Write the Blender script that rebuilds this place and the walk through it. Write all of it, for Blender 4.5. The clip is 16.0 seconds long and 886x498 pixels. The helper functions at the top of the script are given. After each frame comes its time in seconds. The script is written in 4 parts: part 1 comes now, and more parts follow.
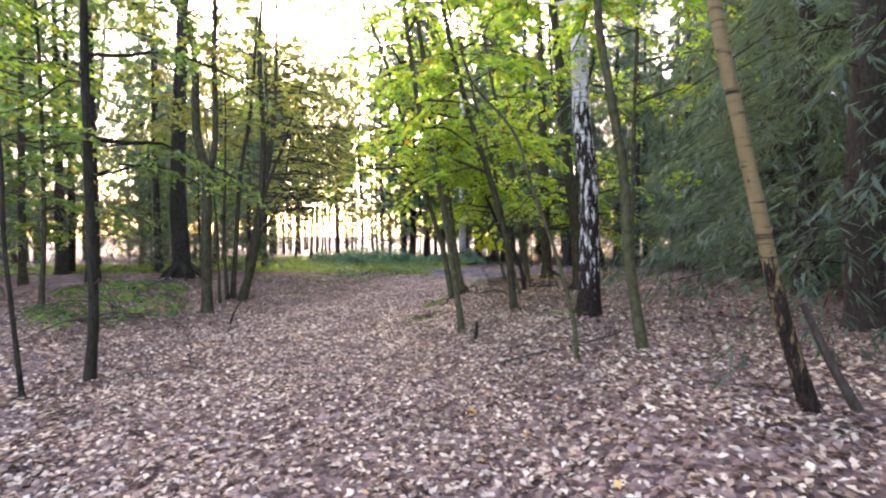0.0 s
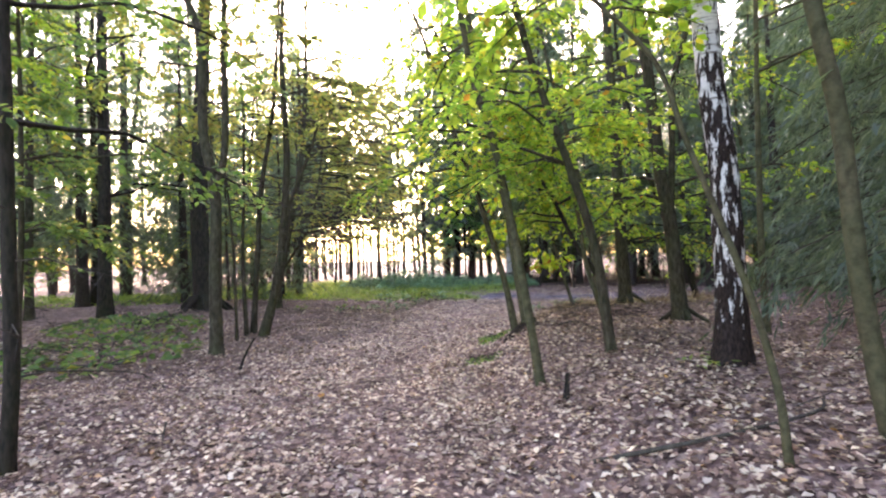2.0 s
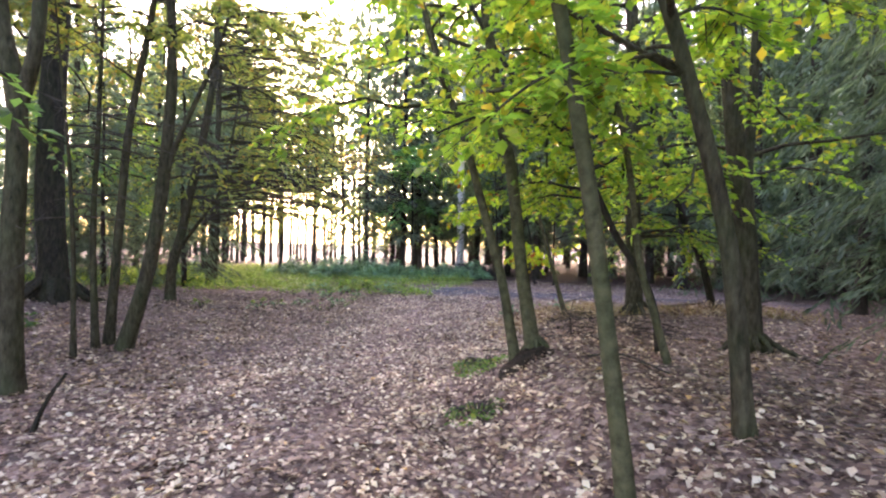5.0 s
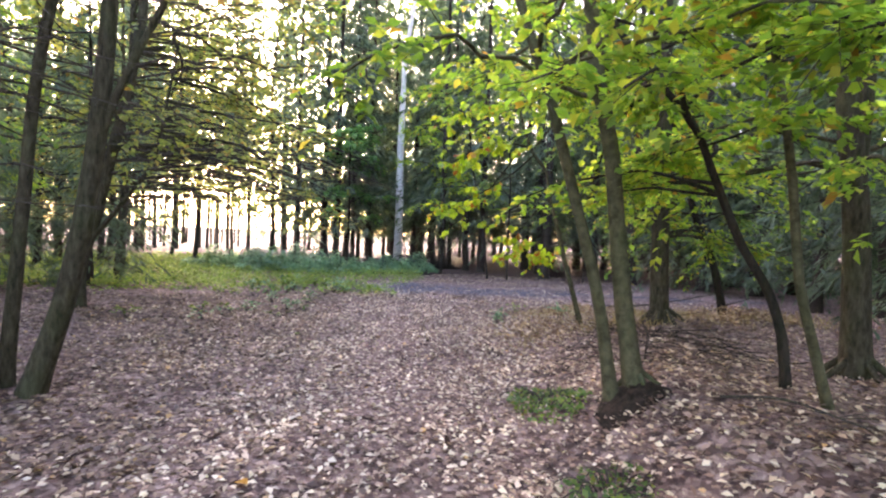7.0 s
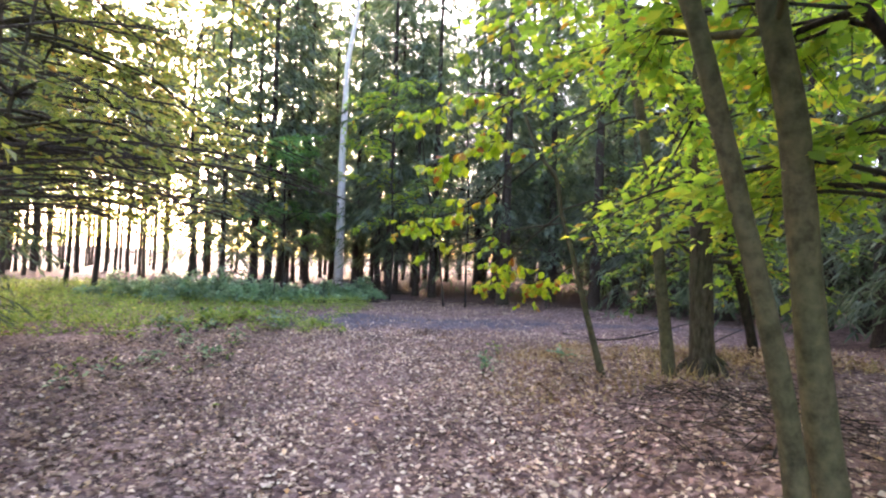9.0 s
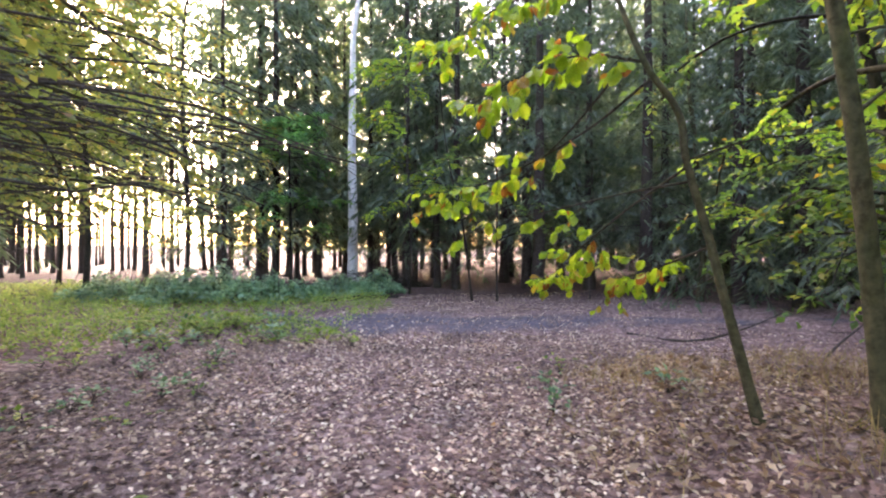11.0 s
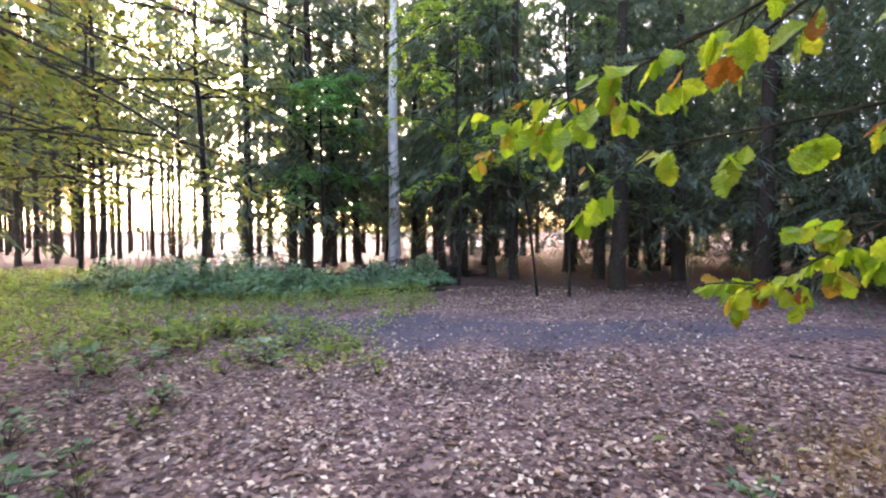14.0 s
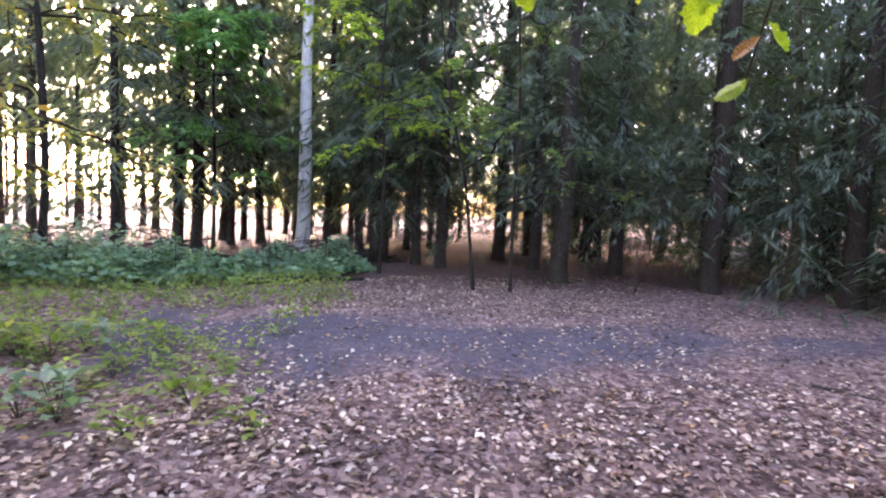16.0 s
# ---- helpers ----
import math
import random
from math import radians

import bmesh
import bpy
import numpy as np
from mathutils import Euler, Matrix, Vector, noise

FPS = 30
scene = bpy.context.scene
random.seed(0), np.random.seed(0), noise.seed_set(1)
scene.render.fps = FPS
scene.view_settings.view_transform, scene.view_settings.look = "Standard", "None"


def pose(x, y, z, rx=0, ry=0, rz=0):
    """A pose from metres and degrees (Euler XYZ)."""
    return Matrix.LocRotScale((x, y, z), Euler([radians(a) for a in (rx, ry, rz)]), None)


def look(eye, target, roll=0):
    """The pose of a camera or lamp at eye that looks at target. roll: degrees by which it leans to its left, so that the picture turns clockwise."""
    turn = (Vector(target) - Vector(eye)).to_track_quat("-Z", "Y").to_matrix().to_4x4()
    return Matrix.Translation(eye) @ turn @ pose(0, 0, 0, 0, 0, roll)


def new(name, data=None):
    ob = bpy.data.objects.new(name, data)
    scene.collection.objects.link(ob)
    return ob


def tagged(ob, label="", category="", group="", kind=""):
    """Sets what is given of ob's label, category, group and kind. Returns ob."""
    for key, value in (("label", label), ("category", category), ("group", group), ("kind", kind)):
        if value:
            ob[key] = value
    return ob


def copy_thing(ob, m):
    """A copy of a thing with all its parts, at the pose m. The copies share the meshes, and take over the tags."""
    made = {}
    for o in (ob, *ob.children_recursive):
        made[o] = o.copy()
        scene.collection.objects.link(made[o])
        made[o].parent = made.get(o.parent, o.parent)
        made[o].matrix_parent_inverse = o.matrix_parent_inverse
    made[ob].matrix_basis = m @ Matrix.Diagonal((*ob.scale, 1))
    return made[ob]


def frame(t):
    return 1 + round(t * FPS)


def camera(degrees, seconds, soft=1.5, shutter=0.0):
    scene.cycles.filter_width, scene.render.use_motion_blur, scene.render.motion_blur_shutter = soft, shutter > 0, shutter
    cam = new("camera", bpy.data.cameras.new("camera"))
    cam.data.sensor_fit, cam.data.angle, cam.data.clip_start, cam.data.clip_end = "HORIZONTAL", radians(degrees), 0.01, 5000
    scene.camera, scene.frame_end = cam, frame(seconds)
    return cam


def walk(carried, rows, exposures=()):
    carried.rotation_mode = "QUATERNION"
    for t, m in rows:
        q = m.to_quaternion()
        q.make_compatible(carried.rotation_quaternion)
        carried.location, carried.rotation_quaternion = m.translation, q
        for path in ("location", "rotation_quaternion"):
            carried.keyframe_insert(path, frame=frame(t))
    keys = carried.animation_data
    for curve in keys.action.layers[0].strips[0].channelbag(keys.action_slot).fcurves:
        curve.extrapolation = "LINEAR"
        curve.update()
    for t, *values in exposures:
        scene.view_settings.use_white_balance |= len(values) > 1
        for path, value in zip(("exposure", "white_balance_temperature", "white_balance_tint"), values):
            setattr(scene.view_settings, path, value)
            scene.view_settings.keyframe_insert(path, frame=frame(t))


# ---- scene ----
cam = camera(83.6, 16.0, 2.2)
PATH = [
    (0, (0.327, 0.349, 1.548), (0.249, 2.347, 1.492), -0.3),
    (0.5, (0.35, 0.859, 1.54), (0.229, 2.856, 1.526), -1.8),
    (1, (0.231, 1.314, 1.541), (0.048, 3.306, 1.548), -0.5),
    (1.5, (0.104, 1.729, 1.551), (-0.086, 3.72, 1.542), -0.6),
    (2, (-0.018, 2.241, 1.488), (-0.262, 4.226, 1.525), -1.7),
    (2.5, (-0.147, 2.68, 1.488), (-0.349, 4.669, 1.553), 0.5),
    (3, (-0.223, 3.131, 1.505), (-0.356, 5.127, 1.528), -0.0),
    (3.5, (-0.234, 3.604, 1.501), (-0.356, 5.6, 1.503), 1.1),
    (4, (-0.379, 4.062, 1.458), (-0.396, 6.062, 1.464), 2.7),
    (4.5, (-0.457, 4.519, 1.477), (-0.371, 6.517, 1.481), 2.6),
    (4.7, (-0.509, 4.728, 1.475), (-0.512, 6.728, 1.463), 1.1),
    (6.8, (-1.916, 6.296, 1.586), (-1.613, 8.273, 1.574), 2.2),
    (7, (-1.958, 6.489, 1.574), (-1.602, 8.456, 1.52), 2.2),
    (7.5, (-2.008, 6.954, 1.611), (-1.612, 8.912, 1.527), 1.1),
    (8, (-2.124, 7.432, 1.642), (-1.583, 9.357, 1.624), 1.4),
    (8.5, (-2.145, 7.947, 1.639), (-1.531, 9.85, 1.678), 2.3),
    (10.8, (-1.809, 10.478, 1.614), (-1.263, 12.402, 1.606), 0.4),
    (11, (-1.753, 10.642, 1.626), (-1.209, 12.567, 1.61), 0.1),
    (11.5, (-1.598, 11.108, 1.596), (-1.198, 13.067, 1.598), -1.5),
    (12, (-1.485, 11.6, 1.588), (-1.067, 13.556, 1.592), -0.1),
    (12.5, (-1.39, 12.027, 1.591), (-0.948, 13.977, 1.527), -0.4),
    (13, (-1.28, 12.532, 1.581), (-0.941, 14.5, 1.47), -0.6),
    (13.5, (-1.285, 12.93, 1.57), (-0.928, 14.896, 1.487), 0.5),
    (14, (-1.244, 13.347, 1.551), (-0.886, 15.313, 1.473), -0.1),
    (14.5, (-1.196, 13.881, 1.521), (-0.995, 15.87, 1.463), -0.3),
    (15, (-1.176, 14.394, 1.481), (-0.856, 16.368, 1.437), 2.4),
    (15.5, (-1.062, 14.87, 1.449), (-0.607, 16.815, 1.362), 1.8),
    (16, (-0.946, 15.358, 1.467), (-0.26, 17.232, 1.327), 2.7),
]
EXPOSURES = [(0.0, 4.2, 6700, 30), (4.5, 4.25, 6700, 28), (7.0, 4.4, 6700, 29), (12.0, 4.35, 6750, 32), (14.0, 4.32, 6700, 34), (16.0, 4.5, 6650, 40)]
walk(cam, [(t, look(eye, target, roll)) for t, eye, target, roll in PATH], EXPOSURES)

# ---- world, sun and exposure ----
SUN_AZ, SUN_EL = radians(-11.5), radians(14)
world = bpy.data.worlds.new("sky")
scene.world = world
world.use_nodes = True
wn = world.node_tree.nodes
wn.clear()
sky = wn.new("ShaderNodeTexSky")
sky.sky_type, sky.sun_disc = "NISHITA", False
sky.sun_elevation, sky.sun_rotation = SUN_EL, SUN_AZ
sky.air_density, sky.dust_density, sky.ozone_density = 1.0, 4.0, 1.0
bg = wn.new("ShaderNodeBackground")
bg.inputs["Strength"].default_value = 0.14
world_out = wn.new("ShaderNodeOutputWorld")
world.node_tree.links.new(sky.outputs[0], bg.inputs["Color"])
world.node_tree.links.new(bg.outputs[0], world_out.inputs["Surface"])
sun_dir = Vector((math.sin(SUN_AZ) * math.cos(SUN_EL), math.cos(SUN_AZ) * math.cos(SUN_EL), math.sin(SUN_EL)))
sun = new("sun", bpy.data.lights.new("sun", "SUN"))
sun.data.energy, sun.data.angle, sun.data.color = 1.5, radians(10), (1.0, 0.93, 0.82)
sun.matrix_world = look(sun_dir * 80, (0, 0, 0))


# ---- materials ----
def shader(name):
    m = bpy.data.materials.new(name)
    m.use_nodes = True
    nt = m.node_tree
    nt.nodes.clear()
    return m, nt, nt.nodes.new("ShaderNodeOutputMaterial")


def node(nt, kind, links=(), **values):
    n = nt.nodes.new(kind)
    for key, value in values.items():
        n.inputs[key.replace("_", " ")].default_value = value
    for socket, source in links:
        nt.links.new(source, n.inputs[socket])
    return n


def ramp(nt, fac, stops, mode="LINEAR"):
    n = nt.nodes.new("ShaderNodeValToRGB")
    n.color_ramp.interpolation = mode
    e = n.color_ramp.elements
    while len(e) < len(stops):
        e.new(0.5)
    for el, (p, c) in zip(e, stops):
        el.position, el.color = p, (*c, 1)
    nt.links.new(fac, n.inputs[0])
    return n.outputs[0]


def mixed(nt, fac, a, b, how="MIX"):
    n = nt.nodes.new("ShaderNodeMix")
    n.data_type, n.blend_type = "RGBA", how
    for socket, v in ((n.inputs[0], fac), (n.inputs[6], a), (n.inputs[7], b)):
        if isinstance(v, (int, float)):
            socket.default_value = v
        elif isinstance(v, tuple):
            socket.default_value = (*v, 1)
        else:
            nt.links.new(v, socket)
    return n.outputs[2]


def textured(nt, kind, coords, scale, squeeze=(1, 1, 1), **values):
    mp = nt.nodes.new("ShaderNodeMapping")
    mp.inputs["Scale"].default_value = squeeze
    nt.links.new(coords, mp.inputs[0])
    n = node(nt, kind, [("Vector", mp.outputs[0])], **values)
    n.inputs["Scale"].default_value = scale
    return n


def leaf_material(name, stops, through_light=0.5, by_object=False, rough=0.5):
    m, nt, out = shader(name)
    if by_object:
        chance = nt.nodes.new("ShaderNodeObjectInfo").outputs["Random"]
    else:
        chance = nt.nodes.new("ShaderNodeNewGeometry").outputs["Random Per Island"]
    co = nt.nodes.new("ShaderNodeTexCoord").outputs["Object"]
    base = ramp(nt, chance, stops)
    blotch = textured(nt, "ShaderNodeTexNoise", co, 1.3 if not by_object else 30)
    shade = ramp(nt, blotch.outputs[0], [(0.3, (0.6, 0.6, 0.55)), (0.7, (1.15, 1.15, 1.0))])
    colour = mixed(nt, 1.0, base, shade, "MULTIPLY")
    skin = node(nt, "ShaderNodeBsdfPrincipled", [("Base Color", colour)], Roughness=rough)
    glow = node(nt, "ShaderNodeBsdfTranslucent", [("Color", mixed(nt, 1.0, colour, (1.5, 1.5, 0.8), "MULTIPLY"))])
    mix = nt.nodes.new("ShaderNodeMixShader")
    mix.inputs[0].default_value = through_light
    nt.links.new(skin.outputs[0], mix.inputs[1])
    nt.links.new(glow.outputs[0], mix.inputs[2])
    nt.links.new(mix.outputs[0], out.inputs[0])
    return m


def bark_material(name, dark, light, moss=0.3, ridge=9.0, depth=0.6, stretch=0.3):
    m, nt, out = shader(name)
    co = nt.nodes.new("ShaderNodeTexCoord").outputs["Object"]
    furrow = textured(nt, "ShaderNodeTexNoise", co, ridge * 3, (1, 1, stretch), Detail=8.0, Roughness=0.65)
    patch = textured(nt, "ShaderNodeTexNoise", co, 3.5, (1, 1, 0.5), Detail=4.0)
    c = ramp(nt, furrow.outputs[0], [(0.32, dark), (0.68, light)])
    green = ramp(nt, patch.outputs[0], [(0.45, (0, 0, 0)), (0.75, (moss, moss, moss))])
    c = mixed(nt, green, c, (0.05, 0.066, 0.026))
    bump = node(nt, "ShaderNodeBump", [("Height", furrow.outputs[0])], Strength=depth, Distance=0.03)
    b = node(nt, "ShaderNodeBsdfPrincipled", [("Base Color", c), ("Normal", bump.outputs[0])], Roughness=0.9)
    b.inputs["Specular IOR Level"].default_value = 0.12
    nt.links.new(b.outputs[0], out.inputs[0])
    return m


def birch_material(name, black_to, paper, stain):
    """White paper bark with black bark that cracks it open near the ground, up to black_to metres."""
    m, nt, out = shader(name)
    co = nt.nodes.new("ShaderNodeTexCoord").outputs["Object"]
    sep = node(nt, "ShaderNodeSeparateXYZ", [(0, co)])
    crack = textured(nt, "ShaderNodeTexNoise", co, 17, (1.3, 1.3, 0.34), Detail=5.0, Roughness=0.62)
    ring = textured(nt, "ShaderNodeTexNoise", co, 7, (0.6, 0.6, 5.5), Detail=3.0)
    up = node(nt, "ShaderNodeMapRange", [("Value", sep.outputs[2])])
    up.inputs["From Max"].default_value = black_to
    rise = ramp(nt, up.outputs[0], [(0.0, (0.85, 0.85, 0.85)), (0.10, (0.66, 0.66, 0.66)), (0.20, (0.59, 0.59, 0.59)), (0.66, (0.565, 0.565, 0.565)), (0.80, (0.42, 0.42, 0.42)), (1.0, (0.36, 0.36, 0.36))])
    height = node(nt, "ShaderNodeMapRange", [("Value", rise)])
    for key, v in (("To Min", -0.5), ("To Max", 0.5)):
        height.inputs[key].default_value = v
    add = nt.nodes.new("ShaderNodeMath")
    nt.links.new(crack.outputs[0], add.inputs[0])
    nt.links.new(height.outputs[0], add.inputs[1])
    split = ramp(nt, add.outputs[0], [(0.50, (0, 0, 0)), (0.56, (1, 1, 1))])
    pale = ramp(nt, ring.outputs[0], [(0.30, stain), (0.46, paper), (0.8, tuple(min(1, 1.12 * v) for v in paper))])
    fine = textured(nt, "ShaderNodeTexNoise", co, 60, (1, 1, 0.3), Detail=6.0)
    black = ramp(nt, fine.outputs[0], [(0.3, (0.006, 0.004, 0.003)), (0.72, (0.045, 0.030, 0.024))])
    c = mixed(nt, split, pale, black)
    bump = node(nt, "ShaderNodeBump", [("Height", add.outputs[0])], Strength=0.8, Distance=0.03)
    b = node(nt, "ShaderNodeBsdfPrincipled", [("Base Color", c), ("Normal", bump.outputs[0])], Roughness=0.75)
    b.inputs["Specular IOR Level"].default_value = 0.12
    nt.links.new(b.outputs[0], out.inputs[0])
    return m


def ground_material():
    m, nt, out = shader("forest_floor")
    co = nt.nodes.new("ShaderNodeTexCoord").outputs["Object"]
    cells = textured(nt, "ShaderNodeTexVoronoi", co, 15, Randomness=1.0)
    cells2 = textured(nt, "ShaderNodeTexVoronoi", co, 31, Randomness=1.0)
    tone = node(nt, "ShaderNodeSeparateColor", [(0, cells.outputs["Color"])])
    tone2 = node(nt, "ShaderNodeSeparateColor", [(0, cells2.outputs["Color"])])
    leaf = ramp(nt, tone.outputs[0], [(0.0, (0.055, 0.032, 0.028)), (0.35, (0.15, 0.09, 0.078)), (0.7, (0.30, 0.195, 0.17)), (1.0, (0.52, 0.385, 0.34))])
    crumbs = ramp(nt, tone2.outputs[1], [(0.0, (0.045, 0.029, 0.026)), (0.6, (0.15, 0.10, 0.088)), (1.0, (0.46, 0.345, 0.30))])
    litter = mixed(nt, 0.5, leaf, crumbs)
    wide = textured(nt, "ShaderNodeTexNoise", co, 0.9, Detail=5.0)
    litter = mixed(nt, 1.0, litter, ramp(nt, wide.outputs[0], [(0.3, (0.75, 0.72, 0.72)), (0.7, (1.2, 1.16, 1.15))]), "MULTIPLY")
    # bare grey earth of the crossing track
    sep = node(nt, "ShaderNodeSeparateXYZ", [(0, co)])
    x, y = sep.outputs[0], sep.outputs[1]

    def calc(op, a, b=0.0, c=0.0):
        n = nt.nodes.new("ShaderNodeMath")
        n.operation = op
        for s, v in zip(n.inputs, (a, b, c)):
            if isinstance(v, (int, float)):
                s.default_value = v
            else:
                nt.links.new(v, s)
        return n.outputs[0]

    line = calc("MULTIPLY_ADD", x, -0.24, 21.0)
    off = calc("ABSOLUTE", calc("SUBTRACT", y, line))
    ragged = calc("MULTIPLY_ADD", wide.outputs[0], 2.4, -1.2)
    near = calc("ADD", calc("MULTIPLY", off, 0.62), ragged)
    west = calc("LESS_THAN", x, -2.4)
    east = calc("MAXIMUM", calc("MULTIPLY_ADD", x, 0.11, -0.15), 0.0)
    bare = ramp(nt, calc("ADD", calc("ADD", near, east), west), [(0.35, (0.85, 0.85, 0.85)), (1.0, (0, 0, 0))])
    grit = textured(nt, "ShaderNodeTexNoise", co, 45, Detail=6.0, Roughness=0.7)
    soil = ramp(nt, grit.outputs[0], [(0.3, (0.045, 0.042, 0.054)), (0.7, (0.15, 0.14, 0.162))])
    # dark reddish needle litter under the spruces
    deep = calc("ADD", calc("SUBTRACT", y, calc("MULTIPLY_ADD", x, -0.2, 24.6)), calc("MULTIPLY", ragged, 1.6))
    wood_side = calc("ADD", calc("SUBTRACT", x, 6.4), calc("MULTIPLY", ragged, 1.2))
    under = calc("SMOOTH_MAX", deep, calc("MINIMUM", wood_side, calc("SUBTRACT", 16.8, y)), 0.5)
    under = ramp(nt, calc("MULTIPLY", under, 0.5), [(0.0, (0, 0, 0)), (0.9, (0.9, 0.9, 0.9))])
    duff = ramp(nt, tone2.outputs[0], [(0.0, (0.035, 0.02, 0.016)), (0.7, (0.085, 0.05, 0.04)), (1.0, (0.17, 0.11, 0.09))])
    litter = mixed(nt, under, litter, duff)
    c = mixed(nt, bare, litter, soil)
    lump = calc("MULTIPLY_ADD", cells.outputs["Distance"], -1.0, grit.outputs[0])
    bump = node(nt, "ShaderNodeBump", [("Height", lump)], Strength=0.7, Distance=0.04)
    b = node(nt, "ShaderNodeBsdfPrincipled", [("Base Color", c), ("Normal", bump.outputs[0])], Roughness=0.92)
    b.inputs["Specular IOR Level"].default_value = 0.15
    nt.links.new(b.outputs[0], out.inputs[0])
    return m


FLOOR = ground_material()
LITTER = leaf_material("fallen_leaves", [(0.0, (0.07, 0.032, 0.027)), (0.35, (0.29, 0.165, 0.14)), (0.62, (0.50, 0.335, 0.285)), (0.84, (0.80, 0.645, 0.56)), (0.985, (0.82, 0.66, 0.56)), (1.0, (0.62, 0.30, 0.08))], 0.15, rough=0.5)
DARK_LITTER = leaf_material("dark_fallen_leaves", [(0.0, (0.05, 0.026, 0.02)), (0.4, (0.16, 0.09, 0.072)), (0.75, (0.33, 0.21, 0.165)), (0.96, (0.62, 0.47, 0.38)), (1.0, (0.45, 0.24, 0.08))], 0.15, rough=0.5)
BRIGHT = leaf_material("sunlit_green_leaves", [(0.0, (0.14, 0.27, 0.055)), (0.5, (0.24, 0.38, 0.065)), (0.85, (0.37, 0.45, 0.075)), (0.96, (0.46, 0.42, 0.08)), (1.0, (0.42, 0.20, 0.05))], 0.7)
DEEP = leaf_material("green_leaves", [(0.0, (0.08, 0.16, 0.06)), (0.6, (0.14, 0.23, 0.08)), (0.9, (0.22, 0.29, 0.08)), (1.0, (0.30, 0.24, 0.07))], 0.6)
OLIVE = leaf_material("olive_autumn_leaves", [(0.0, (0.12, 0.16, 0.055)), (0.5, (0.20, 0.24, 0.075)), (0.85, (0.29, 0.28, 0.085)), (1.0, (0.30, 0.17, 0.06))], 0.6)
NEEDLE = leaf_material("spruce_needles", [(0.0, (0.06, 0.10, 0.08)), (0.6, (0.11, 0.155, 0.125)), (1.0, (0.16, 0.21, 0.165))], 0.5, rough=0.6)
BLUE = leaf_material("bramble_leaves", [(0.0, (0.08, 0.18, 0.115)), (0.6, (0.17, 0.30, 0.19)), (1.0, (0.30, 0.43, 0.27))], 0.4)
MINT = leaf_material("fresh_blue_green_leaves", [(0.0, (0.07, 0.20, 0.09)), (0.6, (0.12, 0.29, 0.12)), (1.0, (0.20, 0.36, 0.12))], 0.55)
HERB = leaf_material("meadow_herbs", [(0.0, (0.11, 0.19, 0.05)), (0.5, (0.20, 0.31, 0.08)), (0.9, (0.33, 0.41, 0.13)), (1.0, (0.42, 0.38, 0.15))], 0.6)
STRAW = leaf_material("dry_grass", [(0.0, (0.24, 0.15, 0.09)), (0.6, (0.46, 0.34, 0.21)), (1.0, (0.30, 0.28, 0.12))], 0.4)
BIG_LEAF = leaf_material("large_yellow_green_leaf", [(0.0, (0.22, 0.36, 0.03)), (0.55, (0.34, 0.47, 0.035)), (0.82, (0.46, 0.49, 0.045)), (0.90, (0.45, 0.30, 0.04)), (0.95, (0.34, 0.12, 0.03)), (1.0, (0.32, 0.10, 0.03))], 0.6, by_object=True, rough=0.4)
RUST = leaf_material("dead_bracken", [(0.0, (0.14, 0.08, 0.06)), (0.5, (0.34, 0.22, 0.17)), (1.0, (0.58, 0.44, 0.35))], 0.3)
ORANGE_LEAF = leaf_material("orange_leaf", [(0.0, (0.55, 0.24, 0.04)), (1.0, (0.62, 0.34, 0.06))], 0.3, by_object=True)
BARK = bark_material("grey_brown_bark", (0.016, 0.013, 0.008), (0.088, 0.074, 0.047), 0.5)
SMOOTH = bark_material("smooth_olive_bark", (0.032, 0.030, 0.016), (0.115, 0.104, 0.056), 0.5, 5, 0.3, 0.9)
DARKBARK = bark_material("dark_damp_bark", (0.012, 0.010, 0.008), (0.05, 0.04, 0.031), 0.3)
SPRUCEBARK = bark_material("spruce_bark", (0.02, 0.015, 0.012), (0.075, 0.058, 0.047), 0.25, 12, 0.5)
PALE = bark_material("pale_dead_bark", (0.42, 0.40, 0.365), (0.66, 0.64, 0.595), 0.06, 6, 0.3)
DEADWOOD = bark_material("dead_twig_wood", (0.03, 0.024, 0.02), (0.10, 0.082, 0.066), 0.15)
SOIL = bark_material("dark_humus_soil", (0.010, 0.007, 0.005), (0.05, 0.033, 0.024), 0.0, 7, 0.9, 1.0)
BIRCH = birch_material("birch_bark", 3.9, (0.60, 0.58, 0.53), (0.13, 0.11, 0.09))
YOUNG_BIRCH = birch_material("young_birch_bark", 1.3, (0.20, 0.145, 0.07), (0.022, 0.016, 0.010))


# ---- ground shape ----
def ease(a):
    a = np.clip(a, 0, 1)
    return a * a * (3 - 2 * a)


def height(x, y):
    """Height of the forest floor: a low bank beside the path, a rise on its other side, small unevenness."""
    x, y = np.asarray(x, float), np.asarray(y, float)
    edge = np.interp(y, [0, 6, 9, 11, 14], [0.8, 0.0, -0.6, -0.3, 0.5])
    bank = 0.42 * ease((x - edge) / 1.4) * ease((16.8 - y) / 4)
    rise = 0.42 * ease((-x - 2.6) / 5) * ease((22 - y) / 6)
    mound = 0.20 * np.exp(-((x - 0.28) ** 2 + (y - 10.15) ** 2) / 0.35)
    rough = 0.018 * (np.sin(1.7 * x + 0.6 * y) + np.sin(2.3 * y - 1.1 * x + 1)) + 0.010 * (np.sin(5.1 * x + 3.3 * y) + np.sin(4.3 * y - 6.1 * x))
    far = 0.25 * np.sin(0.05 * x) * np.sin(0.04 * y) * ease((np.hypot(x, y - 10) - 25) / 30)
    return bank + rise + mound + rough + far


def gz(x, y):
    return float(height(x, y))


